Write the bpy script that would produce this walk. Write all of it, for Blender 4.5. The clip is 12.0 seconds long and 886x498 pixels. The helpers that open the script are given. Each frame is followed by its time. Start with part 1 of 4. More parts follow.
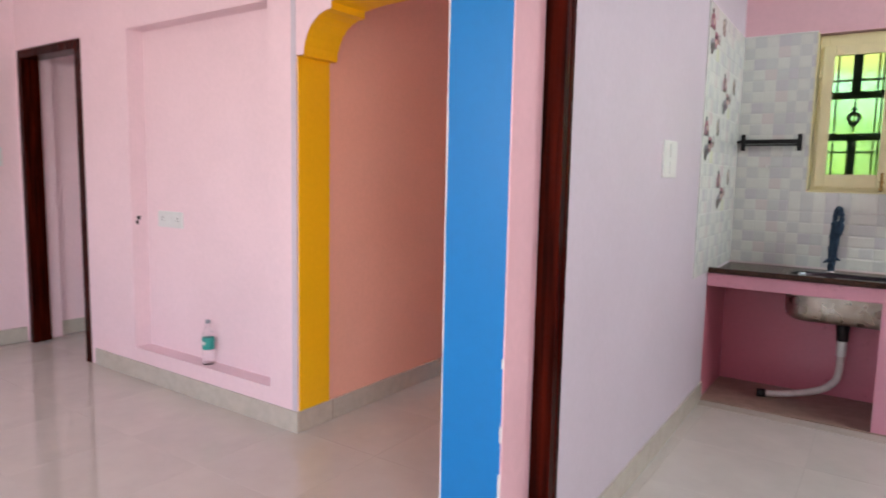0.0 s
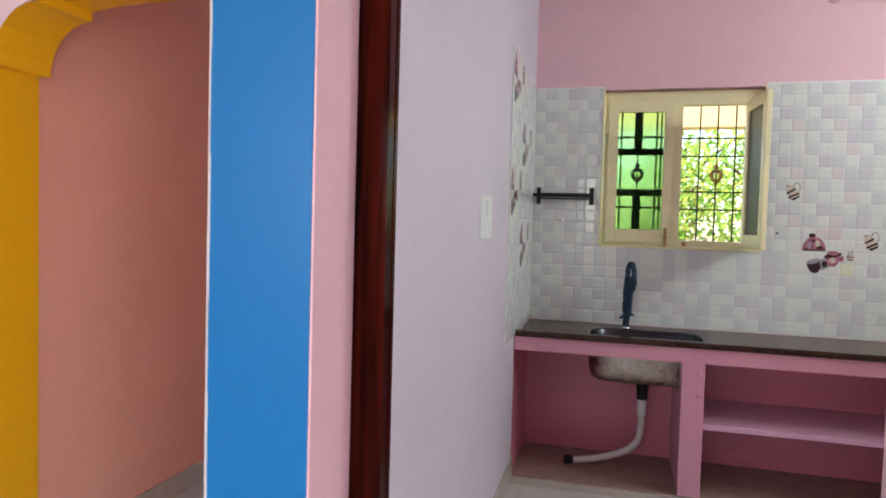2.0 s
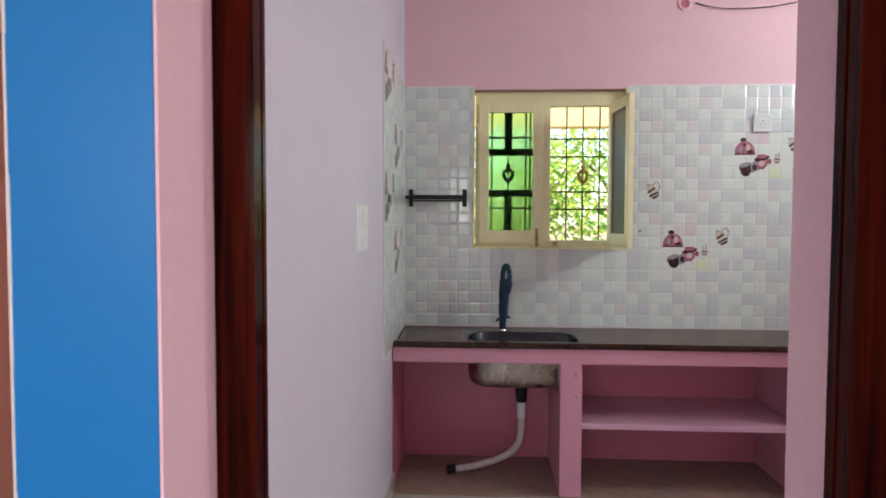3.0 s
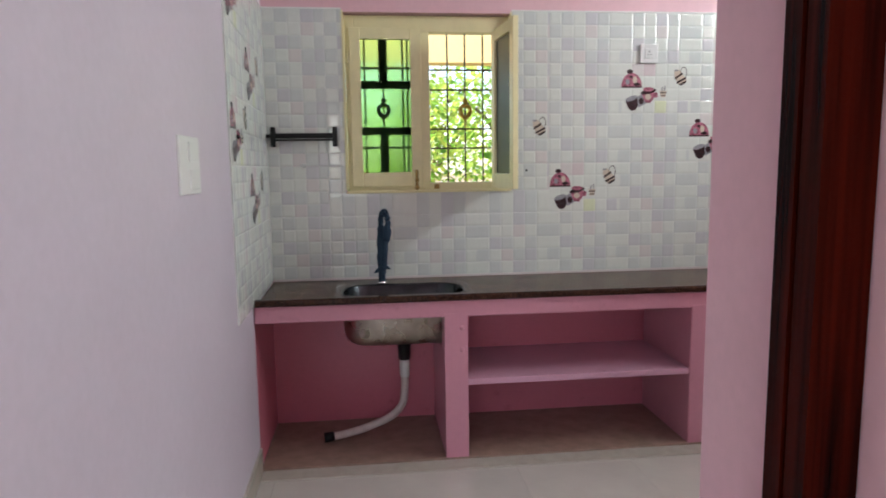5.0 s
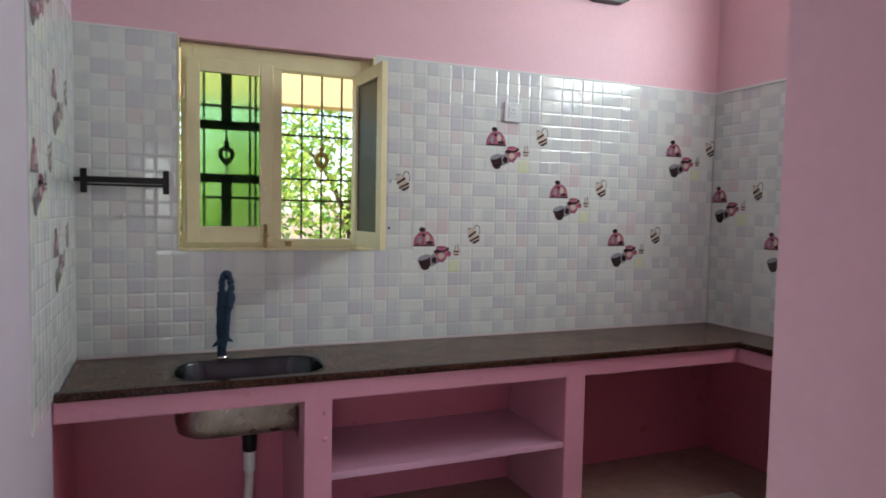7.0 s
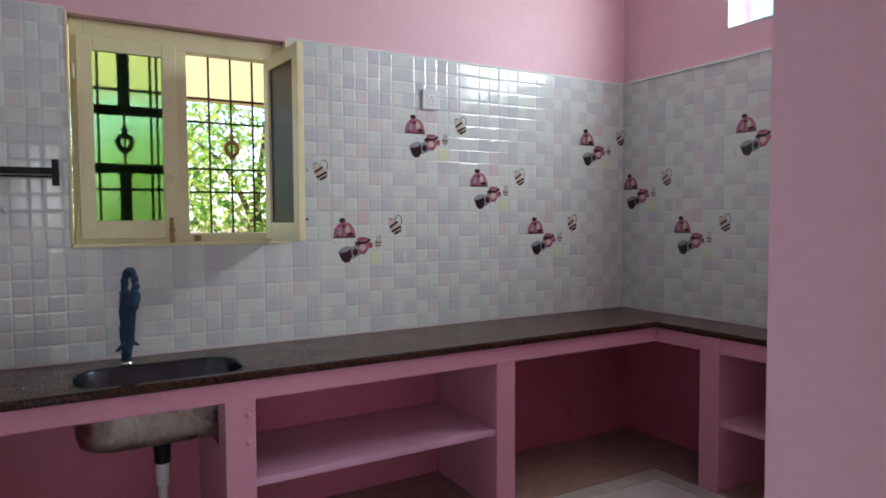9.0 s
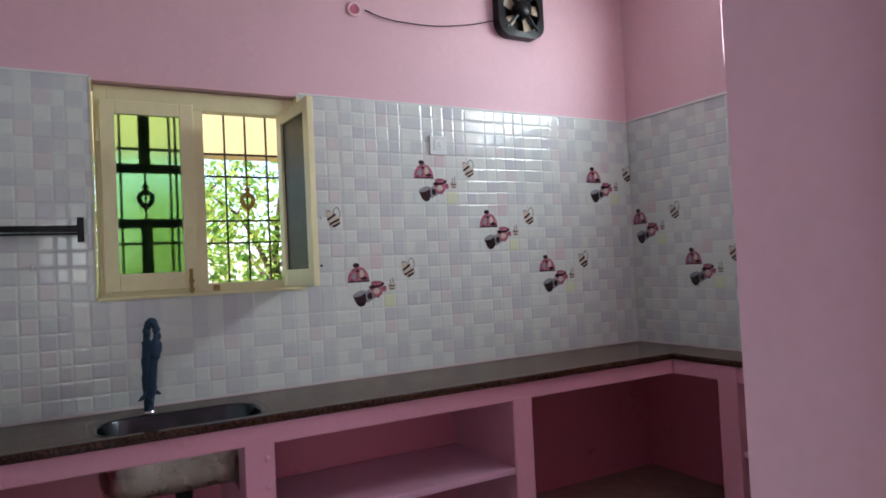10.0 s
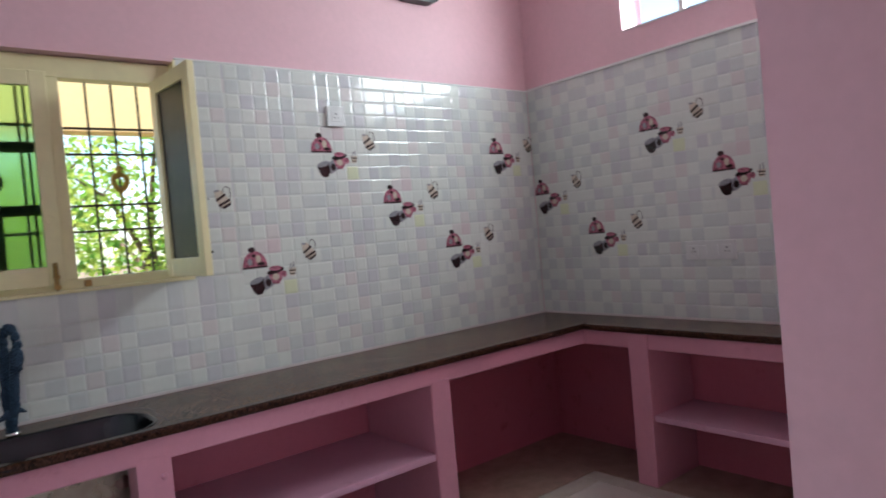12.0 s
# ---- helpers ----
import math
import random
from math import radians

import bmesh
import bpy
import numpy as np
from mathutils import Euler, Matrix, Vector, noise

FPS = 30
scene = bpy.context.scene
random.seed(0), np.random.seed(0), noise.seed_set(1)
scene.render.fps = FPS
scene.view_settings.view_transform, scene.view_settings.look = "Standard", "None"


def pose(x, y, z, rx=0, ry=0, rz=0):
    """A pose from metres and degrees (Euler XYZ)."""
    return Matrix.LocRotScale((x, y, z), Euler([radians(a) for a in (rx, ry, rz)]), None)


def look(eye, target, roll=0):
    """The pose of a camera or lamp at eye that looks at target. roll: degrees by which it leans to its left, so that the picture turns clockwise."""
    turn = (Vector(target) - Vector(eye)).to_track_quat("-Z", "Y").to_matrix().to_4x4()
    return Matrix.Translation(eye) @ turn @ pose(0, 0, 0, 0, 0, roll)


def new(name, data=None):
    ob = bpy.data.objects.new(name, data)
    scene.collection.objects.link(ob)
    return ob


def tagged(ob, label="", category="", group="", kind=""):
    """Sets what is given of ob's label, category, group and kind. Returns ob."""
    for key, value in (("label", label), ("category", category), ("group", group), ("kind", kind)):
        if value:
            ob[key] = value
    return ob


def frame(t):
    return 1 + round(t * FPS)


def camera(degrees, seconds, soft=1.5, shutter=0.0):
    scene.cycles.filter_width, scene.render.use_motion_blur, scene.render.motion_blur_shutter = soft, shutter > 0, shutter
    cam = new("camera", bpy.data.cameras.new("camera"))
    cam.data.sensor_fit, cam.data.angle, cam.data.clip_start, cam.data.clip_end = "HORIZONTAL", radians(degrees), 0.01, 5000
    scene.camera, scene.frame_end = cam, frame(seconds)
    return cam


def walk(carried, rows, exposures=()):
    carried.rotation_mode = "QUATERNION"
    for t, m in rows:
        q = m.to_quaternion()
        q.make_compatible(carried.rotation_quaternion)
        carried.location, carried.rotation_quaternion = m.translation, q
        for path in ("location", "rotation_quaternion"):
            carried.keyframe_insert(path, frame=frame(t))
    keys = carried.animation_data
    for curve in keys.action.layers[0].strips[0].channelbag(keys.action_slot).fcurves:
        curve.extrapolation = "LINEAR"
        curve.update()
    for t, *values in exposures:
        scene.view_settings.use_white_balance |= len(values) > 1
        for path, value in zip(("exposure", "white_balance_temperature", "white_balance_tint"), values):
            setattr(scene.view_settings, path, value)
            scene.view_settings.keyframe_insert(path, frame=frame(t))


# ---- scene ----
cam = camera(68.6, 12.0, 1.8, 0.4)
PATH = [
    (0, (2.796, 0.702, 1.417), (1.669, 2.339, 1.195), 1.2),
    (0.5, (2.713, 0.802, 1.448), (1.767, 2.546, 1.197), 2.0),
    (1, (2.586, 0.881, 1.476), (1.839, 2.724, 1.268), -1.7),
    (1.5, (2.491, 1.054, 1.466), (1.958, 2.973, 1.282), 0.4),
    (2, (2.428, 1.265, 1.497), (1.908, 3.194, 1.415), 1.6),
    (2.5, (2.357, 1.388, 1.511), (2.086, 3.367, 1.421), 1.3),
    (2.7, (2.332, 1.412, 1.531), (2.188, 3.405, 1.444), 0.4),
    (4.3, (2.411, 1.724, 1.578), (2.356, 3.72, 1.461), -0.1),
    (4.5, (2.398, 1.751, 1.575), (2.46, 3.744, 1.419), -0.7),
    (5, (2.441, 1.857, 1.501), (2.658, 3.83, 1.257), -0.8),
    (5.5, (2.397, 1.968, 1.524), (2.821, 3.914, 1.344), -0.6),
    (6, (2.33, 2.06, 1.545), (2.899, 3.968, 1.358), -0.5),
    (6.5, (2.283, 2.165, 1.559), (2.96, 4.042, 1.42), 1.1),
    (7, (2.292, 2.299, 1.583), (3.05, 4.147, 1.469), 1.1),
    (7.5, (2.287, 2.374, 1.548), (3.188, 4.159, 1.512), 1.0),
    (7.7, (2.311, 2.373, 1.574), (3.289, 4.118, 1.538), 1.8),
    (9.3, (2.247, 2.429, 1.479), (3.244, 4.159, 1.378), -0.9),
    (9.5, (2.251, 2.397, 1.483), (3.204, 4.154, 1.403), -1.5),
    (10, (2.252, 2.344, 1.45), (3.22, 4.093, 1.503), -2.8),
    (10.5, (2.262, 2.334, 1.45), (3.258, 4.068, 1.447), -2.4),
    (11, (2.293, 2.427, 1.437), (3.222, 4.198, 1.396), -2.3),
    (11.5, (2.286, 2.49, 1.459), (3.343, 4.187, 1.436), -2.8),
    (12, (2.27, 2.582, 1.485), (3.522, 4.14, 1.432), -5.1),
]
walk(cam, [(t, look(eye, target, roll)) for t, eye, target, roll in PATH], [(0, 2.45, 6480, 10), (2, 2.22, 6330, 10), (4.5, 2.06, 6400, 9), (6, 2.04, 6350, 9), (7.5, 1.77, 6080, 10), (9.5, 1.78, 5950, 11), (10, 1.72, 5950, 11), (12, 1.78, 6050, 10)])

# ---- world, sun, lamps ----
world = bpy.data.worlds.new("sky_world")
scene.world = world
world.use_nodes = True
wn = world.node_tree
sky = wn.nodes.new("ShaderNodeTexSky")
sky.sky_type, sky.sun_disc = "NISHITA", False
sky.sun_elevation, sky.sun_rotation = radians(50), radians(252)
wn.nodes["Background"].inputs[1].default_value = 0.15
wn.links.new(sky.outputs[0], wn.nodes["Background"].inputs[0])

sun = new("sun", bpy.data.lights.new("sun", "SUN"))
sun.data.energy, sun.data.angle, sun.data.color = 5.0, radians(0.5), (1.0, 0.95, 0.86)
SUN_DIR = Vector((math.sin(radians(252)) * math.cos(radians(50)), math.cos(radians(252)) * math.cos(radians(50)), math.sin(radians(50))))
sun.matrix_world = look((0, 0, 30), Vector((0, 0, 30)) - SUN_DIR)


def area_lamp(name, eye, target, w, h, power, colour):
    ob = new(name, bpy.data.lights.new(name, "AREA"))
    ob.data.shape, ob.data.size, ob.data.size_y = "RECTANGLE", w, h
    ob.data.energy, ob.data.color = power, colour
    ob.matrix_world = look(eye, target)
    return ob


area_lamp("vent_daylight", (5.90, 4.25, 2.92), (4.9, 4.25, 2.72), 1.40, 0.50, 16.0, (0.90, 1.0, 0.96))
area_lamp("hall_window_daylight", (0.9, -2.42, 1.98), (-0.4, 1.6, 1.15), 3.0, 1.05, 12.5, (1.0, 1.0, 0.97))
# added fill from an unseen east opening, placed to brighten jamb and corridor
area_lamp("hall_side_fill", (4.55, -0.9, 1.3), (0, 2.0, 1.2), 1.4, 2.2, 18.5, (1.0, 0.99, 0.95))


# ---- materials ----
def material(name, rough=0.5, metal=0.0, spec=0.5):
    m = bpy.data.materials.new(name)
    m.use_nodes = True
    b = m.node_tree.nodes["Principled BSDF"]
    b.inputs["Roughness"].default_value, b.inputs["Metallic"].default_value = rough, metal
    b.inputs["Specular IOR Level"].default_value = spec
    return m, m.node_tree, b


def noise_mix(nt, c1, c2, scale, detail=4.0, lo=0.35, hi=0.65, rough=0.6, coords="Object"):
    tc = nt.nodes.new("ShaderNodeTexCoord")
    n = nt.nodes.new("ShaderNodeTexNoise")
    n.inputs["Scale"].default_value, n.inputs["Detail"].default_value, n.inputs["Roughness"].default_value = scale, detail, rough
    nt.links.new(tc.outputs[coords], n.inputs["Vector"])
    r = nt.nodes.new("ShaderNodeValToRGB")
    r.color_ramp.elements[0].position, r.color_ramp.elements[1].position = lo, hi
    r.color_ramp.elements[0].color, r.color_ramp.elements[1].color = (*c1, 1), (*c2, 1)
    nt.links.new(n.outputs["Fac"], r.inputs["Fac"])
    return n, r


def bump(nt, b, height, strength, distance=0.01):
    k = nt.nodes.new("ShaderNodeBump")
    k.inputs["Strength"].default_value, k.inputs["Distance"].default_value = strength, distance
    nt.links.new(height, k.inputs["Height"])
    nt.links.new(k.outputs["Normal"], b.inputs["Normal"])


def scaled(c, f):
    return tuple(min(1, v * f) for v in c)


def paint(name, c, rough=0.55, patch=0.93, relief=0.12, dirt=None):
    """Wall paint: broad roller patches, fine grain, low relief."""
    m, nt, b = material(name, rough, 0, 0.4)
    n1, r1 = noise_mix(nt, scaled(c, patch), c, 1.7, 5, 0.3, 0.7)
    n2, r2 = noise_mix(nt, (0.95, 0.95, 0.95), (1, 1, 1), 38, 3, 0.3, 0.7)
    mx = nt.nodes.new("ShaderNodeMix")
    mx.data_type, mx.blend_type = "RGBA", "MULTIPLY"
    mx.inputs["Factor"].default_value = 1
    nt.links.new(r1.outputs[0], mx.inputs["A"])
    nt.links.new(r2.outputs[0], mx.inputs["B"])
    out = mx.outputs["Result"]
    if dirt:
        n3, r3 = noise_mix(nt, (1, 1, 1), dirt, 7.0, 8, 0.60, 0.74, 0.7)
        m2 = nt.nodes.new("ShaderNodeMix")
        m2.data_type, m2.blend_type = "RGBA", "MULTIPLY"
        m2.inputs["Factor"].default_value = 1
        nt.links.new(out, m2.inputs["A"])
        nt.links.new(r3.outputs[0], m2.inputs["B"])
        out = m2.outputs["Result"]
    nt.links.new(out, b.inputs["Base Color"])
    bump(nt, b, n2.outputs["Fac"], relief, 0.004)
    return m


def plain(name, c, rough=0.5, metal=0.0, spread=0.9, scale=9.0, spec=0.5, relief=0.0):
    m, nt, b = material(name, rough, metal, spec)
    n, r = noise_mix(nt, scaled(c, spread), c, scale, 6)
    nt.links.new(r.outputs[0], b.inputs["Base Color"])
    if relief:
        bump(nt, b, n.outputs["Fac"], relief, 0.003)
    return m


PINK = paint("pink_wall_paint", (0.77, 0.49, 0.54))
HALL_PINK = paint("pale_pink_wall_paint", (0.82, 0.62, 0.67))
# wall pink lightened: bounce off the lavender wall is in the colour
DOORWAY_PINK = paint("bounce_lit_doorway_pink", (0.82, 0.55, 0.61))
LAVENDER = paint("lavender_wall_paint", (0.57, 0.51, 0.58))
# counter pink darkened for recesses: their shade is put into the colour
SHADE_PINK = paint("shaded_counter_pink", (0.56, 0.165, 0.225), 0.30, 0.92, 0.15, (0.66, 0.55, 0.55))
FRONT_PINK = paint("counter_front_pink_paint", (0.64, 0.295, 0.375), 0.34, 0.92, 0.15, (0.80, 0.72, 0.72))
SHELF_PINK = paint("pale_shelf_paint", (0.64, 0.36, 0.47), 0.32, 0.85, 0.15, (0.75, 0.68, 0.70))
# salmon includes the warm bounce from the yellow arch as colour
CORRIDOR = paint("bounce_warmed_salmon", (0.88, 0.46, 0.36))
YELLOW = paint("yellow_gloss_paint", (0.94, 0.52, 0.007), 0.35, 0.96)
BLUE = paint("blue_gloss_paint", (0.003, 0.165, 0.45), 0.38, 0.95)
WHITE_CEILING = paint("white_ceiling_paint", (0.80, 0.76, 0.78))
CREAM_OUT = paint("cream_outside_paint", (0.80, 0.62, 0.27))
WHITE_GROUT = plain("white_cement_fillet", (0.80, 0.79, 0.77), 0.6)
WHITE_PUTTY = plain("white_putty", (0.66, 0.61, 0.60), 0.7)

FLOOR_TILE, nt, b = material("cream_vitrified_tile", 0.07, 0, 0.5)
n1, r1 = noise_mix(nt, (0.52, 0.49, 0.45), (0.60, 0.57, 0.52), 2.6, 7, 0.3, 0.7, 0.65, "Object")
info = nt.nodes.new("ShaderNodeObjectInfo")
hsv = nt.nodes.new("ShaderNodeHueSaturation")
mr = nt.nodes.new("ShaderNodeMapRange")
mr.inputs["To Min"].default_value, mr.inputs["To Max"].default_value = 0.98, 1.02
nt.links.new(info.outputs["Random"], mr.inputs["Value"])
nt.links.new(mr.outputs[0], hsv.inputs["Value"])
nt.links.new(r1.outputs[0], hsv.inputs["Color"])
nt.links.new(hsv.outputs[0], b.inputs["Base Color"])
n2, r2 = noise_mix(nt, (0.02,) * 3, (0.07,) * 3, 5, 5)
nt.links.new(r2.outputs[0], b.inputs["Roughness"])

GROUT = plain("grey_grout", (0.52, 0.49, 0.45), 0.8)
SKIRTING = plain("beige_skirting_tile", (0.50, 0.46, 0.40), 0.10, 0, 0.88, 14)
SLAB = plain("tan_stone_slab", (0.33, 0.22, 0.175), 0.45, 0, 0.72, 11, 0.4, 0.1)


def granite(name, rough, dark, mid, light):
    """Speckled stone: crystals of three tones under broad clouding."""
    m, nt, b = material(name, rough, 0, 0.22)
    tc = nt.nodes.new("ShaderNodeTexCoord")
    v = nt.nodes.new("ShaderNodeTexVoronoi")
    v.inputs["Scale"].default_value = 190
    nt.links.new(tc.outputs["Object"], v.inputs["Vector"])
    rv = nt.nodes.new("ShaderNodeValToRGB")
    rv.color_ramp.elements[0].color, rv.color_ramp.elements[1].color = (*dark, 1), (*light, 1)
    rv.color_ramp.elements.new(0.45).color = (*mid, 1)
    sep = nt.nodes.new("ShaderNodeSeparateColor")
    nt.links.new(v.outputs["Color"], sep.inputs[0])
    nt.links.new(sep.outputs[0], rv.inputs["Fac"])
    n2, r2 = noise_mix(nt, (0.7, 0.68, 0.66), (1, 1, 1), 6, 6)
    mx = nt.nodes.new("ShaderNodeMix")
    mx.data_type, mx.blend_type = "RGBA", "MULTIPLY"
    mx.inputs["Factor"].default_value = 1
    nt.links.new(rv.outputs[0], mx.inputs["A"])
    nt.links.new(r2.outputs[0], mx.inputs["B"])
    nt.links.new(mx.outputs["Result"], b.inputs["Base Color"])
    return m


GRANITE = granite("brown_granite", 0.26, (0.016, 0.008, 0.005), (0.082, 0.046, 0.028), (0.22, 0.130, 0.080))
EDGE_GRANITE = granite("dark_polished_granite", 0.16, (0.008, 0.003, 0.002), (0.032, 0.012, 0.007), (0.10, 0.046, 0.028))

WOOD, nt, b = material("dark_red_varnished_wood", 0.15, 0, 0.05)
tc = nt.nodes.new("ShaderNodeTexCoord")
mp = nt.nodes.new("ShaderNodeMapping")
mp.inputs["Scale"].default_value = (60, 60, 2.2)
nt.links.new(tc.outputs["Object"], mp.inputs["Vector"])
n = nt.nodes.new("ShaderNodeTexNoise")
n.inputs["Scale"].default_value, n.inputs["Detail"].default_value = 1.0, 6
nt.links.new(mp.outputs[0], n.inputs["Vector"])
r = nt.nodes.new("ShaderNodeValToRGB")
r.color_ramp.elements[0].position, r.color_ramp.elements[1].position = 0.3, 0.72
r.color_ramp.elements[0].color, r.color_ramp.elements[1].color = (0.0035, 0.0006, 0.0005, 1), (0.060, 0.0055, 0.002, 1)
nt.links.new(n.outputs["Fac"], r.inputs["Fac"])
nt.links.new(r.outputs[0], b.inputs["Base Color"])
bump(nt, b, n.outputs["Fac"], 0.15, 0.003)

CREAM_WOOD = plain("cream_painted_wood", (0.80, 0.74, 0.43), 0.38, 0, 0.93, 12, 0.5, 0.06)
BLACK_METAL = plain("black_painted_metal", (0.004, 0.004, 0.005), 0.35, 0.0, 0.7, 30, 0.2)
IRON = plain("dark_grille_iron", (0.014, 0.012, 0.008), 0.5, 0.2, 0.7)
BROWN_IRON = plain("rust_brown_grille_iron", (0.05, 0.030, 0.012), 0.5, 0.2, 0.6, 30)
BRASS = plain("tarnished_brass", (0.42, 0.28, 0.10), 0.35, 1.0, 0.6, 60)
GOLD = plain("gold_painted_iron", (0.50, 0.33, 0.06), 0.4, 0.4, 0.7, 40)
STEEL, nt, b = material("brushed_stainless_steel", 0.30, 1.0)
n2, r2 = noise_mix(nt, (0.32, 0.28, 0.235), (0.46, 0.41, 0.35), 7, 6)
nt.links.new(r2.outputs[0], b.inputs["Base Color"])
n3, r3 = noise_mix(nt, (0.2,) * 3, (0.42,) * 3, 13, 5)
nt.links.new(r3.outputs[0], b.inputs["Roughness"])
# far darker than STEEL: the bowl's dark reflections are put into the colour
BOWL_STEEL = plain("dark_bowl_steel", (0.07, 0.076, 0.084), 0.2, 1.0, 0.6, 9)
CHROME = plain("chrome", (0.75, 0.75, 0.76), 0.12, 1.0, 0.92)
WHITE_PLASTIC = plain("white_plastic", (0.64, 0.65, 0.64), 0.35, 0, 0.96)
IVORY_SLOT = plain("grey_socket_slot", (0.10, 0.10, 0.10), 0.5)
BLACK_PLASTIC = plain("black_plastic", (0.006, 0.006, 0.007), 0.35, 0, 0.7, 30, 0.3)
HOSE = plain("grey_white_corrugated_hose", (0.62, 0.56, 0.54), 0.5, 0, 0.8, 20)
TEAL = plain("teal_bottle_label", (0.02, 0.30, 0.26), 0.45)
FAN_METAL = plain("greasy_fan_metal", (0.74, 0.60, 0.42), 0.45, 0.0, 0.45, 25)

CLOTH, nt, b = material("navy_checked_cloth", 0.85, 0, 0.2)
tc = nt.nodes.new("ShaderNodeTexCoord")
ck = nt.nodes.new("ShaderNodeTexChecker")
ck.inputs["Scale"].default_value = 170
ck.inputs["Color1"].default_value, ck.inputs["Color2"].default_value = (0.005, 0.010, 0.022, 1), (0.055, 0.10, 0.16, 1)
nt.links.new(tc.outputs["Object"], ck.inputs["Vector"])
nt.links.new(ck.outputs["Color"], b.inputs["Base Color"])

GREEN_GLASS, nt, b = material("green_frosted_glass", 0.46, 0, 0.5)
b.inputs["Base Color"].default_value = (0.42, 0.66, 0.34, 1)
b.inputs["Transmission Weight"].default_value = 1.0
b.inputs["IOR"].default_value = 1.08
CLEAR, nt, b = material("clear_plastic", 0.04, 0, 0.5)
b.inputs["Base Color"].default_value = (0.95, 0.97, 0.97, 1)
b.inputs["Transmission Weight"].default_value = 1.0
b.inputs["IOR"].default_value = 1.12
# opaque near-black colour stands in for dark reflections in the edge-on glass
DARK_GLASS, nt, b = material("dark_reflection_pane", 0.40, 0, 0.18)
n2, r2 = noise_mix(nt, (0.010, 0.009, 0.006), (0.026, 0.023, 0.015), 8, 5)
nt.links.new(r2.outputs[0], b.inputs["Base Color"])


def glaze(name, c):
    m, nt, b = material(name, 0.10, 0, 0.5)
    n, r = noise_mix(nt, scaled(c, 0.96), c, 25, 4)
    nt.links.new(r.outputs[0], b.inputs["Base Color"])
    n2, r2 = noise_mix(nt, (0.08,) * 3, (0.16,) * 3, 4, 4)
    nt.links.new(r2.outputs[0], b.inputs["Roughness"])
    return m


GLAZES = [glaze("white_glaze", (0.665, 0.70, 0.655)), glaze("pale_grey_glaze", (0.582, 0.620, 0.605)),
          glaze("lavender_grey_glaze", (0.562, 0.574, 0.592)), glaze("blush_glaze", (0.645, 0.62, 0.605)),
          glaze("lime_glaze", (0.66, 0.71, 0.50)), glaze("rose_glaze", (0.64, 0.56, 0.57))]
TILE_JOINT = plain("white_tile_joint", (0.62, 0.64, 0.62), 0.5)
PRINT_PINK = plain("printed_pink", (0.58, 0.20, 0.28), 0.12, 0, 0.22, 55)
PRINT_DARK = plain("printed_dark_brown", (0.035, 0.015, 0.018), 0.12, 0, 0.5, 90)
PRINT_CREAM = plain("printed_cream", (0.60, 0.52, 0.42), 0.12, 0, 0.85, 90)
PRINT_GREY = plain("printed_grey", (0.32, 0.32, 0.35), 0.12, 0, 0.7, 90)

LEAF, nt, b = material("sunlit_leaf", 0.5, 0, 0.3)
geo = nt.nodes.new("ShaderNodeNewGeometry")
rl = nt.nodes.new("ShaderNodeValToRGB")
rl.color_ramp.elements[0].color, rl.color_ramp.elements[1].color = (0.11, 0.27, 0.035, 1), (0.42, 0.47, 0.09, 1)
nt.links.new(geo.outputs["Random Per Island"], rl.inputs["Fac"])
nt.links.new(rl.outputs[0], b.inputs["Base Color"])
tr = nt.nodes.new("ShaderNodeBsdfTranslucent")
nt.links.new(rl.outputs[0], tr.inputs["Color"])
ms = nt.nodes.new("ShaderNodeMixShader")
ms.inputs["Fac"].default_value = 0.6
nt.links.new(b.outputs[0], ms.inputs[1])
nt.links.new(tr.outputs[0], ms.inputs[2])
nt.links.new(ms.outputs[0], nt.nodes["Material Output"].inputs["Surface"])
BARK = plain("grey_brown_bark", (0.17, 0.12, 0.08), 0.9, 0, 0.5, 22, 0.2, 0.5)
GROUND = plain("dry_earth", (0.24, 0.18, 0.12), 0.95, 0, 0.6, 1.5, 0.1, 0.3)


# ---- mesh helpers ----
def link(name, bm, mats, parent=None, label="", smooth=False):
    me = bpy.data.meshes.new(name)
    bm.normal_update()
    bm.to_mesh(me)
    bm.free()
    for m in (mats if isinstance(mats, (list, tuple)) else [mats]):
        me.materials.append(m)
    if smooth:
        for p in me.polygons:
            p.use_smooth = True
    ob = new(name, me)
    if parent:
        ob.parent = parent
    if label:
        ob["label"] = label
    return ob


def part(name, bm, mat, parent, label="", smooth=False):
    return link(name, bm, mat, parent, label, smooth)


def thing(name, label, category, group="", at=(0, 0, 0)):
    ob = new(name)
    ob.location = at
    return tagged(ob, label, category, group)


def structure(name, bm, mats, label="", category="wall"):
    return tagged(link(name, bm, mats), label, category, kind="structure")


def box(bm, x0, x1, y0, y1, z0, z1, bevel=0.0, mat=0):
    """An upright box with, where asked, rounded edges."""
    r = bmesh.ops.create_cube(bm, size=1)
    vs = r["verts"]
    for w in vs:
        w.co = Vector(((x0 + x1) / 2 + w.co.x * (x1 - x0), (y0 + y1) / 2 + w.co.y * (y1 - y0), (z0 + z1) / 2 + w.co.z * (z1 - z0)))
    fs = {f for w in vs for f in w.link_faces}
    for f in fs:
        f.material_index = mat
    if bevel:
        es = list({e for w in vs for e in w.link_edges})
        bmesh.ops.bevel(bm, geom=es, offset=bevel, segments=2, affect="EDGES", profile=0.5)
    return bm


def boxes(rows, bevel=0.0):
    bm = bmesh.new()
    for row in rows:
        box(bm, *row[:6], bevel)
    return bm


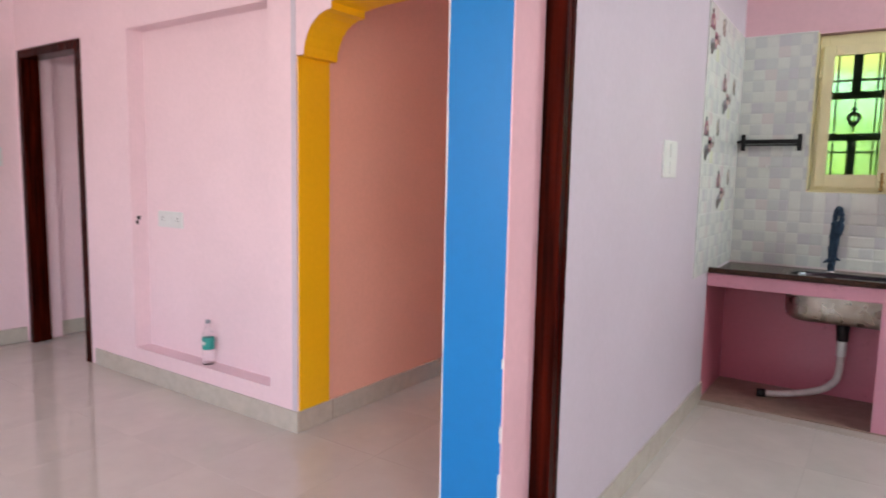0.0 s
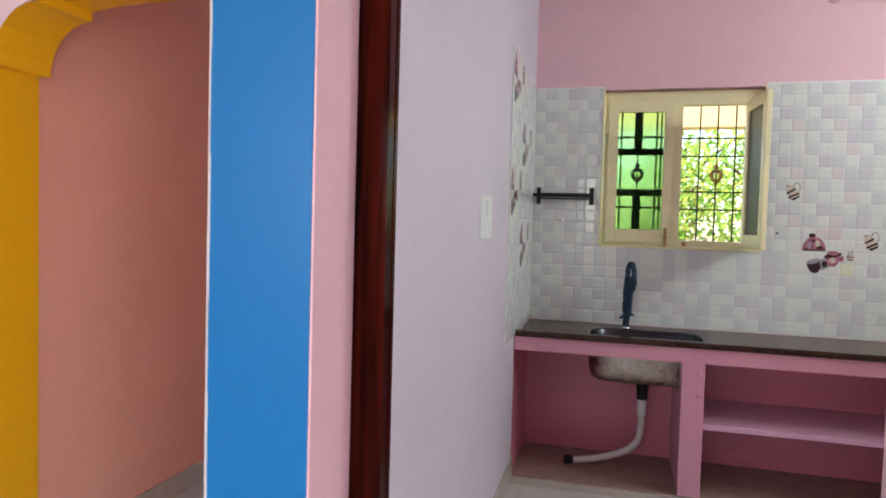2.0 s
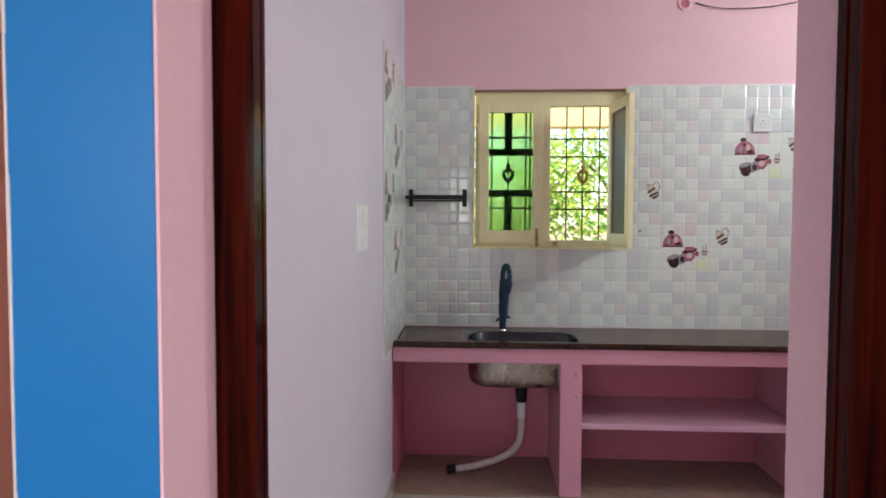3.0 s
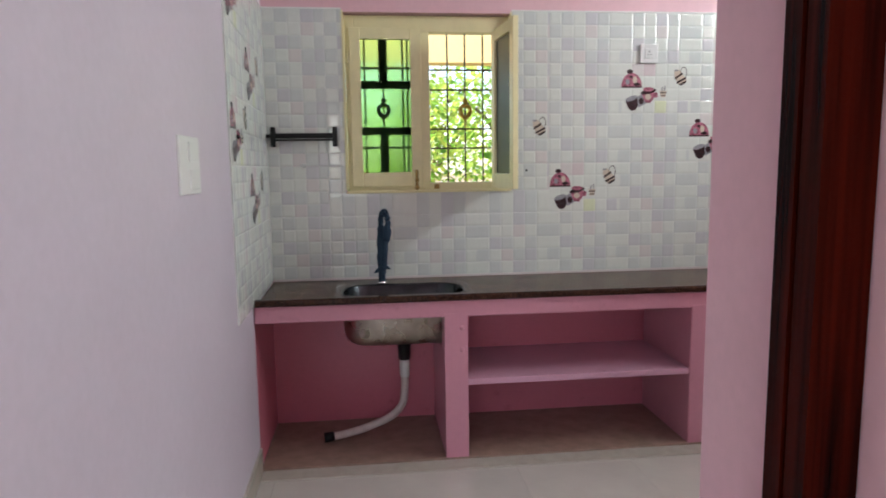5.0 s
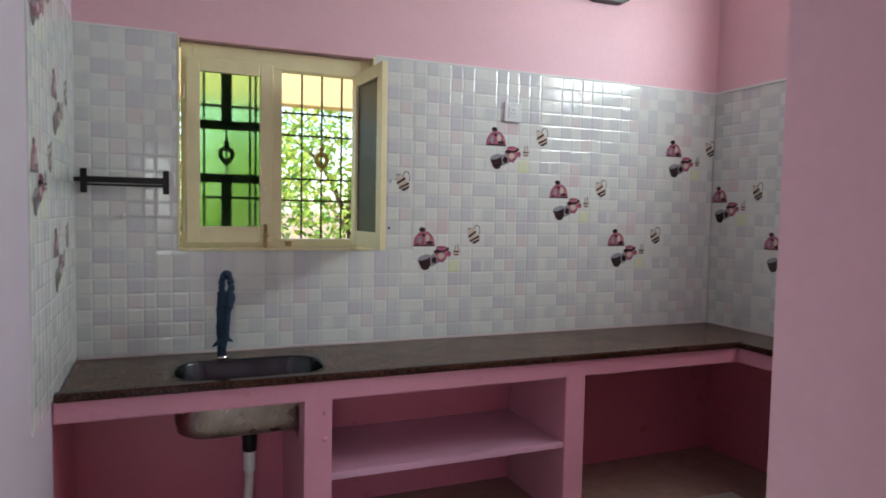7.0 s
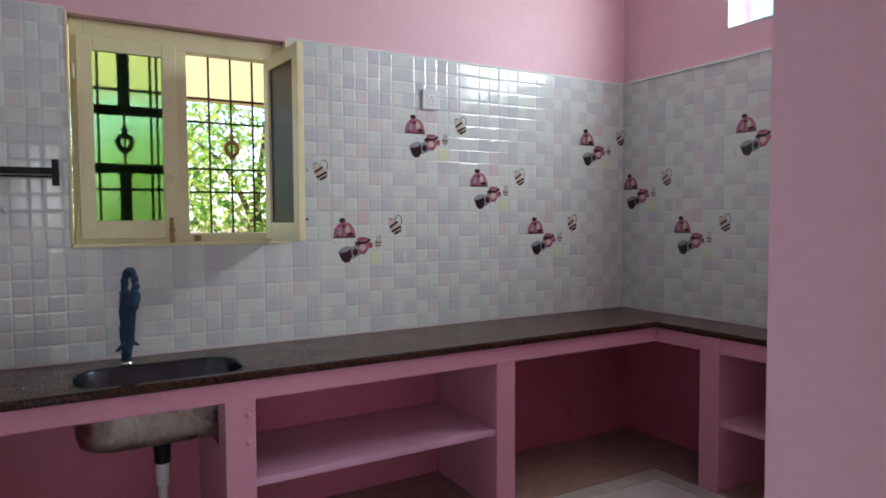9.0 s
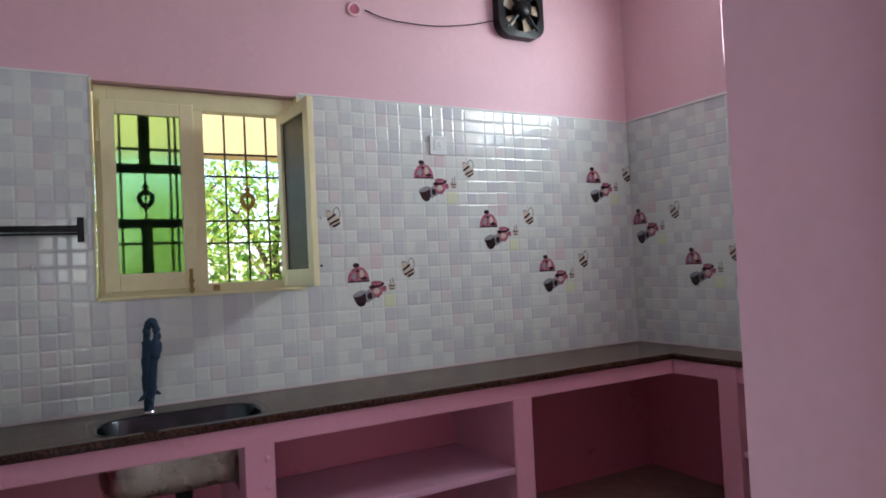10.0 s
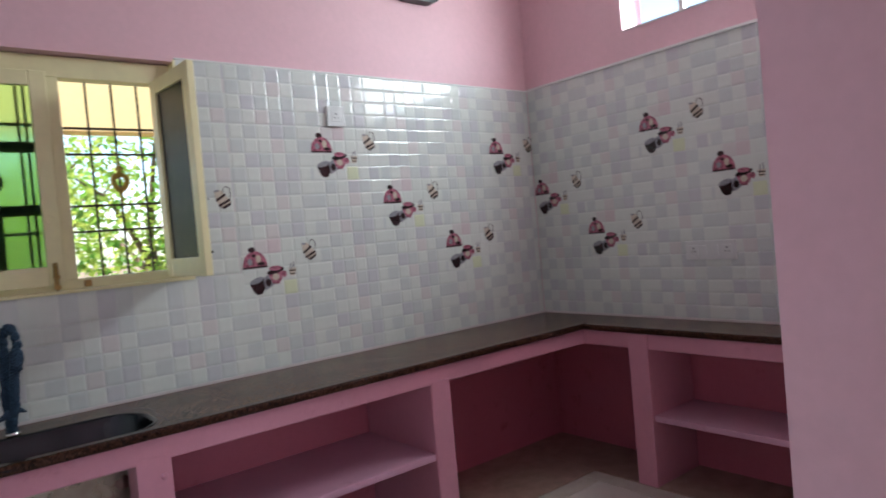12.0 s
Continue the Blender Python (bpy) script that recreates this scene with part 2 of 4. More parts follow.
def prism(bm, outline, axis, lo, hi, mat=0):
    """A plate from an outline of (a, b) pairs, pushed along an axis from lo to hi."""
    def co(a, c, h):
        return {"x": (h, a, c), "y": (a, h, c), "z": (a, c, h)}[axis]
    low = [bm.verts.new(co(a, c, lo)) for a, c in outline]
    high = [bm.verts.new(co(a, c, hi)) for a, c in outline]
    n = len(outline)
    fs = [bm.faces.new(low), bm.faces.new(high[::-1])]
    for i in range(n):
        fs.append(bm.faces.new((low[i], high[i], high[(i + 1) % n], low[(i + 1) % n])))
    for f in fs:
        f.material_index = mat
    bmesh.ops.recalc_face_normals(bm, faces=fs)
    return bm


def tube(bm, pts, radii, sides=12, cap=True):
    """A tube through points, with a radius at each."""
    pts = [Vector(p) for p in pts]
    if not isinstance(radii, (list, tuple)):
        radii = [radii] * len(pts)
    rings, ref = [], Vector((0, 0, 1))
    for i, p in enumerate(pts):
        d = (pts[min(i + 1, len(pts) - 1)] - pts[max(i - 1, 0)]).normalized()
        if abs(d.dot(ref)) > 0.95:
            ref = Vector((1, 0, 0)) if abs(d.x) < 0.9 else Vector((0, 1, 0))
        u = d.cross(ref).normalized()
        w = d.cross(u).normalized()
        ref = u.cross(d)
        rings.append([bm.verts.new(p + radii[i] * (math.cos(2 * math.pi * k / sides) * u + math.sin(2 * math.pi * k / sides) * w)) for k in range(sides)])
    for a, c in zip(rings, rings[1:]):
        for k in range(sides):
            bm.faces.new((a[k], a[(k + 1) % sides], c[(k + 1) % sides], c[k]))
    if cap:
        bm.faces.new(rings[0][::-1])
        bm.faces.new(rings[-1])
    bmesh.ops.recalc_face_normals(bm, faces=bm.faces)
    return bm


def lathe(bm, profile, centre, sides=24):
    """A turned form: (radius, height) pairs about an upright axis."""
    rings = []
    for r, z in profile:
        rings.append([bm.verts.new((centre[0] + r * math.cos(2 * math.pi * k / sides), centre[1] + r * math.sin(2 * math.pi * k / sides), centre[2] + z)) for k in range(sides)])
    for a, c in zip(rings, rings[1:]):
        for k in range(sides):
            bm.faces.new((a[k], a[(k + 1) % sides], c[(k + 1) % sides], c[k]))
    bm.faces.new(rings[0][::-1])
    bm.faces.new(rings[-1])
    bmesh.ops.recalc_face_normals(bm, faces=bm.faces)
    return bm


def rounded(x0, x1, y0, y1, r, n=6):
    """The outline of a rounded rectangle."""
    out = []
    for cx, cy, a in ((x1 - r, y1 - r, 0), (x0 + r, y1 - r, 90), (x0 + r, y0 + r, 180), (x1 - r, y0 + r, 270)):
        for k in range(n + 1):
            t = radians(a + 90 * k / n)
            out.append((cx + r * math.cos(t), cy + r * math.sin(t)))
    return out


def smooth_path(pts, n=8):
    """A soft curve through points."""
    P = [Vector(p) for p in pts]
    P = [2 * P[0] - P[1]] + P + [2 * P[-1] - P[-2]]
    out = []
    for i in range(1, len(P) - 2):
        for k in range(n):
            t = k / n
            a, c, d, g = P[i - 1:i + 3]
            out.append(0.5 * (2 * c + (d - a) * t + (2 * a - 5 * c + 4 * d - g) * t * t + (3 * c - a - 3 * d + g) * t ** 3))
    return out + [P[-2]]


# ---- the shell ----
BACK, RIGHT, TOP = 5.82, 5.77, 3.45          # tiled back wall, tiled right wall, ceiling height
DOOR_Y, JAMB_L, JAMB_R = 2.36, 1.884, 3.022  # hall side of the kitchen doorway


WALL_X = 1.664         # corridor face of the dividing wall


def left_x(y):
    """The kitchen's left wall stands slightly askew."""
    return 1.838 + (BACK - y) * 0.022


def quad_wall(pts, z0, z1):
    return prism(bmesh.new(), pts, "z", z0, z1)


def pierced_wall(axis, span, lo, hi, holes=(), height=None):
    """One connected wall along an axis ("x" or "y"), from span[0] to span[1], between the planes lo and hi, with
    rectangular openings (a0, a1, z0, z1) through it, or, with a fifth number, recesses of that depth from lo."""
    top = height or TOP
    us = sorted({span[0], span[1]} | {h[k] for h in holes for k in (0, 1)})
    zs = sorted({0.0, top} | {h[k] for h in holes for k in (2, 3)})
    depths = sorted({lo, hi} | {lo + h[4] for h in holes if len(h) > 4})
    bm, seen = bmesh.new(), {}

    def vert(u, z, d):
        co = (u, d, z) if axis == "x" else (d, u, z)
        if co not in seen:
            seen[co] = bm.verts.new(co)
        return seen[co]

    def solid(i, j, k):
        if not (0 <= i < len(us) - 1 and 0 <= j < len(zs) - 1 and 0 <= k < len(depths) - 1):
            return False
        u, z, d = (us[i] + us[i + 1]) / 2, (zs[j] + zs[j + 1]) / 2, (depths[k] + depths[k + 1]) / 2
        for h in holes:
            if h[0] < u < h[1] and h[2] < z < h[3] and (len(h) < 5 or d < lo + h[4]):
                return False
        return True
    for i in range(len(us) - 1):
        for j in range(len(zs) - 1):
            for k in range(len(depths) - 1):
                if not solid(i, j, k):
                    continue
                u, z, d = us[i:i + 2], zs[j:j + 2], depths[k:k + 2]
                for side, (di, dj, dk) in enumerate(((-1, 0, 0), (1, 0, 0), (0, -1, 0), (0, 1, 0), (0, 0, -1), (0, 0, 1))):
                    if solid(i + di, j + dj, k + dk):
                        continue
                    e = side % 2
                    if side < 2:
                        q = [(u[e], z[0], d[0]), (u[e], z[1], d[0]), (u[e], z[1], d[1]), (u[e], z[0], d[1])]
                    elif side < 4:
                        q = [(u[0], z[e], d[0]), (u[1], z[e], d[0]), (u[1], z[e], d[1]), (u[0], z[e], d[1])]
                    else:
                        q = [(u[0], z[0], d[e]), (u[1], z[0], d[e]), (u[1], z[1], d[e]), (u[0], z[1], d[e])]
                    bm.faces.new([vert(*p) for p in q])
    bmesh.ops.recalc_face_normals(bm, faces=bm.faces)
    return bm


# dividing wall between corridor and kitchen; its end is painted blue
wall_divide = structure("wall_divide", quad_wall([(WALL_X + 0.006, DOOR_Y + 0.004), (JAMB_L, DOOR_Y + 0.004), (JAMB_L, 2.62), (left_x(2.62), 2.62), (left_x(BACK + 0.25), BACK + 0.25), (WALL_X + 0.006, BACK + 0.25)], 0, TOP),
                        LAVENDER, "lavender-painted plaster wall between corridor and kitchen")
part("blue_end_face", box(bmesh.new(), WALL_X, JAMB_L - 0.004, DOOR_Y - 0.002, DOOR_Y + 0.006, 0.0, TOP, 0.002), BLUE, wall_divide, "bright blue painted end of the wall")
part("pink_reveal_face", box(bmesh.new(), JAMB_L - 0.003, JAMB_L + 0.002, DOOR_Y - 0.001, 2.57, 0, TOP), PINK, wall_divide, "pink painted door reveal")
part("corridor_face", box(bmesh.new(), WALL_X - 0.002, WALL_X + 0.008, DOOR_Y + 0.012, BACK, 0.0, TOP), CORRIDOR, wall_divide, "salmon-toned corridor side")
bm = bmesh.new()
rng = random.Random(4)
z = 0.0
while z < TOP - 0.1:     # bare putty shows along the two worn arrises of the blue end
    h = rng.uniform(0.05, 0.22)
    w = rng.uniform(0.0008, 0.003)
    box(bm, WALL_X - 0.003, WALL_X + w, DOOR_Y - 0.0035, DOOR_Y + 0.012, z, min(z + h, TOP), 0.001)
    z += h
for zz, h, w in ((0.36, 0.16, 0.005), (0.62, 0.05, 0.004), (0.85, 0.03, 0.003), (0.20, 0.07, 0.006)):
    box(bm, JAMB_L - 0.004 - w, JAMB_L + 0.001, DOOR_Y - 0.0035, DOOR_Y + 0.004, zz, zz + h, 0.001)
part("chipped_edge", bm, WHITE_PUTTY, wall_divide, "chipped white putty edge")

# wall to the right of the doorway and over it
structure("wall_south", boxes([(JAMB_R, 5.98, DOOR_Y, 2.92, 0, TOP), (JAMB_L + 0.003, JAMB_R, DOOR_Y + 0.004, 2.60, 2.17, TOP)]), DOORWAY_PINK, "thick pink-painted plaster wall beside the kitchen doorway")
part("doorway_lining", boxes([(JAMB_L + 0.003, JAMB_R - 0.003, 2.60, 2.66, 2.17, TOP)]), DOORWAY_PINK, bpy.data.objects["wall_south"])

# kitchen back wall with the window opening, plaster face 8 mm behind the tile face
WX0, WX1, WZ0, WZ1 = 2.297, 3.310, 1.366, 2.430
PB = BACK + 0.010
wall_north = structure("wall_north", pierced_wall("x", (1.60, 6.0), PB, PB + 0.22, [(WX0, WX1, WZ0, WZ1)]),
                       PINK, "pink-painted kitchen wall, tiled up to the window head")
# right wall with the high ventilator opening
VY0, VY1, VZ0, VZ1 = 3.55, 4.985, 2.622, 3.18
PR = RIGHT + 0.010
wall_east = structure("wall_east", pierced_wall("y", (2.3, 6.05), PR, PR + 0.22, [(VY0, VY1, VZ0, VZ1)]),
                      PINK, "pink-painted kitchen wall with a high ventilator opening")
wall_west_tiles = structure("wall_west_dado", quad_wall([(left_x(4.655) - 0.002, 4.655), (left_x(4.655) + 0.002, 4.655), (left_x(5.815) + 0.002, 5.815), (left_x(5.815) - 0.002, 5.815)], 0.855, 2.43), TILE_JOINT, "tiled dado on the lavender kitchen wall")
structure("ceiling", boxes([(-4.2, 6.2, -2.8, 6.3, TOP, TOP + 0.15)]), WHITE_CEILING, "white painted concrete ceiling", "ceiling")

# hall: niche wall, arch, corridor, far door, rear and side walls
NY = 3.09
NX0, NX1, NZ0, NZ1, ND = -1.382, -0.012, 0.215, 2.325, 0.115
AX0, AX1, AY1 = 0.207, WALL_X - 0.003, 3.33
DX0, DX1, DZ = -2.92, -1.97, 2.33
wall_niche = structure("wall_niche", pierced_wall("x", (-2.98, AX0), NY, NY + 0.24, [(NX0, NX1, NZ0, NZ1, ND), (DX0, DX1, 0.0, DZ)]),
                       HALL_PINK, "pale pink hall wall with a shallow recessed niche")


def lobed(xa, xb, spring, crown, n=7):
    """Half of a stepped, lobed arch from one springing to the crown."""
    half = (xb - xa) / 2
    out = [(xa, spring), (xa + 0.055, spring)]
    steps = [(0.055, 0.0, 0.195, 0.205), (0.250, 0.235, 0.42, 0.028)]
    for ox, oz, w, h in steps:
        for k in range(1, n + 1):
            a = radians(90 * k / n)
            out.append((xa + ox + w * (1 - math.cos(a)), spring + oz + h * math.sin(a)))
        out.append((xa + ox + w, spring + oz + h + (0.035 if oz == 0 else 0.012)))
    out.append((xa + half, spring + crown))
    return out


SPRING = 2.022
left_half = lobed(AX0, AX1, SPRING, 0.285)
right_half = [(AX0 + AX1 - x, z) for x, z in left_half[::-1]][1:]
outline = left_half + right_half
head = bmesh.new()
top = [(AX1, TOP), (AX0, TOP)]
prism(head, outline + top, "y", NY, AY1)
arch_head = structure("arch_head", head, [HALL_PINK], "lobed arch between hall and corridor", "arch")
soffit = bmesh.new()
under = [outline[0]] + [q for p, q in zip(outline, outline[1:]) if math.hypot(q[0] - p[0], q[1] - p[1]) > 0.003]
mid = (AX0 + AX1) / 2
rows = [[soffit.verts.new((x + (0.004 if x < mid - 0.01 else -0.004 if x > mid + 0.01 else 0), y, z - 0.004)) for x, z in under] for y in (NY - 0.002, AY1 + 0.002)]
for i in range(len(under) - 1):
    soffit.faces.new((rows[0][i], rows[1][i], rows[1][i + 1], rows[0][i + 1]))
part("arch_soffit", soffit, YELLOW, arch_head, "glossy yellow painted soffit of the arch")
structure("arch_jamb", boxes([(AX0 - 0.002, AX0 + 0.006, NY + 0.012, AY1, 0.118, SPRING)], 0.002), YELLOW, "glossy yellow painted arch jamb", "arch")
structure("corner_strip", boxes([(AX0 - 0.036, AX0 - 0.001, NY - 0.0025, NY + 0.004, 0.12, TOP)]), LAVENDER, "lavender painted strip at the arch corner", "trim")
structure("wall_corridor", boxes([(0.0, AX0, NY + 0.24, 7.0, 0, TOP), (0.0, 1.64, 6.6, 6.8, 0, TOP)]), CORRIDOR, "salmon pink corridor wall")
structure("wall_hall_west", pierced_wall("y", (-2.6, 3.85), -3.2, -2.98), HALL_PINK, "pale pink hall wall beside the inner door")
structure("wall_side_room", boxes([(-2.98, -1.6, 3.75, 3.95, 0, TOP), (-1.8, -1.6, 3.33, 3.75, 0, TOP)]), HALL_PINK, "pale pink wall of the room behind the hall door")
HW = (-0.7, 2.5, 0.9, 2.55)
structure("wall_hall_south", pierced_wall("x", (-3.2, 4.8), -2.7, -2.5, [HW]), HALL_PINK, "pale pink hall wall with a wide window opening")
# opening out of view, added to let the side fill in
structure("wall_hall_east", pierced_wall("y", (-2.5, 2.36), 4.6, 4.8, [(-1.65, -0.15, 0.0, 2.4)]), HALL_PINK, "unseen pale pink hall wall with an opening added for side light")

# skirting tiles
SK = 0.12
sk = bmesh.new()
for row in ((DX1 + 0.07, AX0 + 0.012, NY - 0.012, NY, 0, SK), (AX0, AX0 + 0.013, NY + 0.001, AY1 + 0.02, 0, SK), (AX0 - 0.001, AX0 + 0.012, AY1 + 0.024, 6.6, 0, SK),
            (-2.98, -2.968, -2.5, NY - 0.012, 0, SK), (-2.98, -2.968, 3.33, 3.75, 0, SK), (-2.968, -1.8, 3.738, 3.75, 0, SK)):
    box(sk, *row, 0.002)
tagged(link("baseboard", sk, SKIRTING), "beige tile skirting along the hall walls", "baseboard", kind="structure")
sk = prism(bmesh.new(), [(left_x(2.70) + 0.012, 2.70), (left_x(5.06) + 0.012, 5.06), (left_x(5.06) - 0.005, 5.06), (left_x(2.70) - 0.005, 2.70)], "z", 0, SK)
tagged(link("baseboard", sk, SKIRTING), "beige tile skirting along the kitchen wall", "baseboard", kind="structure")

# floor: mortar bed and vitrified tiles
floor = structure("floor", boxes([(-4.2, 6.0, -2.7, 7.0, -0.12, -0.004)]), GROUT, "glossy cream vitrified tile floor", "floor")
ground = structure("ground", boxes([(-300, 300, -300, 300, -0.6, -0.45)]), GROUND, "dry earth around the house", "ground")


# ---- doors and window joinery ----
def door_frame(name, x0, x1, y0, y1, z1, w, label):
    """Two posts and a head with a stepped rebate, as one thing."""
    t = thing(name, label, "door frame")
    t["kind"] = "structure"
    d = y1 - y0
    for a, s in ((x0, 1), (x1, -1)):
        bm = bmesh.new()
        ys = [(0, w), (d * 0.36, w), (d * 0.36, w - 0.006), (d * 0.46, w - 0.006), (d * 0.46, w), (d * 0.62, w), (d * 0.62, w - 0.014), (d, w - 0.014)]
        prism(bm, [(a, y0)] + [(a + s * q, y0 + p) for p, q in ys] + [(a, y1)], "z", 0.0, z1)
        part("post", bm, WOOD, t)
    part("head", box(bmesh.new(), x0, x1, y0 + 0.001, y1 - 0.001, z1, z1 + w, 0.004), WOOD, t)
    return t


kd = door_frame("door_1", JAMB_L + 0.004, JAMB_R - 0.004, 2.545, 2.645, 2.10, 0.070, "dark red varnished wooden door frame with no leaf")
kd2 = door_frame("door_2", DX0 - 0.002, DX1 + 0.002, NY - 0.012, NY + 0.13, DZ - 0.07, 0.062, "dark red varnished wooden door frame in the hall")

win = thing("window_1", "cream-painted wooden window with an open sash and iron grille", "window")
win["kind"] = "structure"
FY = BACK + 0.055      # front of the frame
F0, F1 = 2.312, 3.298
part("window_frame", boxes([(F0, F0 + 0.055, FY, FY + 0.075, 1.375, 2.415), (F1 - 0.055, F1, FY, FY + 0.075, 1.375, 2.415),
                                         (F0 + 0.055, F1 - 0.055, FY, FY + 0.075, 2.320, 2.415), (F0 + 0.055, F1 - 0.055, FY, FY + 0.075, 1.375, 1.42), (2.752, 2.814, FY, FY + 0.075, 1.42, 2.320)], 0.003), CREAM_WOOD, win)
part("window_sill", boxes([(WX0 + 0.004, WX1 - 0.004, BACK - 0.012, FY + 0.10, 1.362, 1.376)], 0.003), CREAM_WOOD, win)
part("window_lining", boxes([(WX0, WX0 + 0.010, BACK - 0.002, PB + 0.2, WZ0 + 0.014, WZ1), (WX1 - 0.010, WX1, BACK - 0.002, PB + 0.2, WZ0 + 0.014, WZ1)]), CREAM_WOOD, win)
# pink instead of cream, so the colour also carries the head's shade
part("head_lining", boxes([(WX0 + 0.010, WX1 - 0.010, BACK - 0.002, PB + 0.2, WZ1 - 0.010, WZ1)]), PINK, win, "pink underside of the lintel, its shade in the colour")


def sash(name, w, h, glass, label):
    """A glazed leaf hinged on its left edge, at the origin."""
    s = new(name)
    s.parent = win
    s["label"] = label
    st = 0.066
    part("sash_frame", boxes([(0, st, 0, 0.032, 0, h), (w - st, w, 0, 0.032, 0, h), (st, w - st, 0.001, 0.031, 0, st + 0.02), (st, w - st, 0.001, 0.031, h - st, h)], 0.003), CREAM_WOOD, s)
    part("pane", boxes([(st - 0.004, w - st + 0.004, 0.014, 0.018, st + 0.016, h - st + 0.004)]), glass, s)
    return s


s1 = sash("left_sash", 0.428, 0.938, GREEN_GLASS, "closed sash with green frosted glass")
s1.matrix_basis = pose(2.336, FY - 0.026, 1.400)
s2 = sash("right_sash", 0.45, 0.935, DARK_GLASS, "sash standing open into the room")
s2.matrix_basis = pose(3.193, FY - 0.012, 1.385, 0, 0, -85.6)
bm = boxes([(2.716, 2.734, FY - 0.042, FY - 0.026, 1.385, 1.50)], 0.003)
tube(bm, [(2.725, FY - 0.047, 1.37), (2.725, FY - 0.047, 1.495)], 0.006, 8)
box(bm, 2.712, 2.738, FY - 0.052, FY - 0.04, 1.43, 1.446, 0.002)
box(bm, 2.712, 2.738, FY - 0.052, FY - 0.04, 1.385, 1.400, 0.002)
part("tower_bolt", bm, BRASS, win, "tarnished brass tower bolt")
bm = bmesh.new()
tube(bm, [(2.724 + 0.017 * math.cos(a), FY - 0.032, 1.69 + 0.019 * math.sin(a)) for a in [k * math.pi / 8 for k in range(17)]], 0.003, 6, False)
part("ring_pull", bm, CREAM_WOOD, win)
part("stay_hook", boxes([(2.835, 2.865, FY - 0.02, FY + 0.01, 1.382, 1.412)], 0.004), BRASS, win)
part("hinge", boxes([(2.318, 2.332, FY - 0.032, FY - 0.004, 2.13, 2.20), (2.318, 2.332, FY - 0.032, FY - 0.004, 1.46, 1.53)], 0.003), CREAM_WOOD, win)

# iron grille behind the sashes
GY = FY + 0.058


def grille(label):
    g = new("grille")
    g.parent = win
    g["label"] = label
    return g


g1 = grille("black grille with broad cross bars and a cast motif")
for xx in (2.424, 2.655, 2.684):
    part("bar", boxes([(xx - 0.006, xx + 0.006, GY, GY + 0.012, 1.40, 2.36)]), IRON, g1)
for zz in (1.637, 2.116):
    part("bar", boxes([(2.36, 2.74, GY - 0.004, GY + 0.008, zz - 0.007, zz + 0.007)]), IRON, g1)
for zz in (1.738, 2.016):
    part("broad_bar", boxes([(2.36, 2.74, GY - 0.010, GY + 0.004, zz - 0.024, zz + 0.024)], 0.002), IRON, g1)
part("broad_bar", boxes([(2.508, 2.562, GY - 0.012, GY + 0.004, 2.016, 2.36)], 0.002), IRON, g1)
part("broad_bar", boxes([(2.508, 2.562, GY - 0.012, GY + 0.004, 1.40, 1.738)], 0.002), IRON, g1)
g2 = grille("dark iron grille with thin bars and a cast motif")
for xx in (2.930, 3.040, 3.152):
    part("bar", boxes([(xx - 0.0045, xx + 0.0045, GY, GY + 0.012, 1.38, 2.36)]), BROWN_IRON, g2)
for zz in (1.630, 1.748, 1.986, 2.106):
    part("bar", boxes([(2.79, 3.25, GY - 0.004, GY + 0.008, zz - 0.005, zz + 0.005)]), BROWN_IRON, g2)


def cast_motif(xc, zc, parent, mat):
    """A small pear-shaped casting with a ring, a finial and a foot."""
    bm = bmesh.new()
    ring = [(xc + 0.030 * math.sin(a) * (1.0 - 0.25 * math.cos(a)), GY - 0.004, zc - 0.012 - 0.036 * math.cos(a)) for a in [2 * math.pi * k / 20 for k in range(21)]]
    tube(bm, ring, 0.0125, 8, False)
    lathe(bm, [(0.004, 0), (0.016, 0.008), (0.010, 0.020), (0.020, 0.030), (0.007, 0.048), (0.004, 0.085)], (xc, GY - 0.004, zc + 0.020), 10)
    lathe(bm, [(0.004, -0.09), (0.006, -0.05), (0.013, -0.040), (0.008, -0.028)], (xc, GY - 0.004, zc - 0.018), 10)
    part("cast_motif", bm, mat, parent, "cast iron ornament", True)


cast_motif(2.535, 1.872, g1, IRON)
part("bar", boxes([(2.530, 2.540, GY, GY + 0.01, 1.72, 2.02)]), IRON, g1)
cast_motif(3.040, 1.866, g2, GOLD)

# high ventilator in the right wall
vent = thing("window_2", "high ventilator opening with upright bars", "ventilator")
vent["kind"] = "structure"
for yy in (4.60, 4.10):
    part("bar", boxes([(PR + 0.03, PR + 0.06, yy - 0.018, yy + 0.018, VZ0, VZ1)], 0.003), WHITE_PUTTY, vent)
part("ledge", boxes([(PR - 0.004, PR + 0.21, VY0 + 0.002, VY1 - 0.002, VZ0 + 0.001, VZ0 + 0.010)]), WHITE_PUTTY, vent)


from mathutils.geometry import delaunay_2d_cdt

# ---- kitchen counter ----
CY, CX = 5.055, 5.25       # front planes of the two runs
slab = thing("counter_floor_slab", "tan stone slab on the floor under the counter", "slab")
part("slab_stone", boxes([(left_x(5.0) + 0.002, CX + 0.0, CY - 0.005, 5.70, 0.0, 0.012), (CX + 0.001, 5.72, 3.30, 5.70, 0.0, 0.012)], 0.003), SLAB, slab)
part("slab_edging", boxes([(left_x(5.0) + 0.014, CX - 0.11, CY - 0.118, CY - 0.008, 0.0, 0.006), (CX - 0.108, CX - 0.003, 3.30, CY - 0.008, 0.0, 0.006)], 0.002), SKIRTING, slab, "beige stone edging strip")

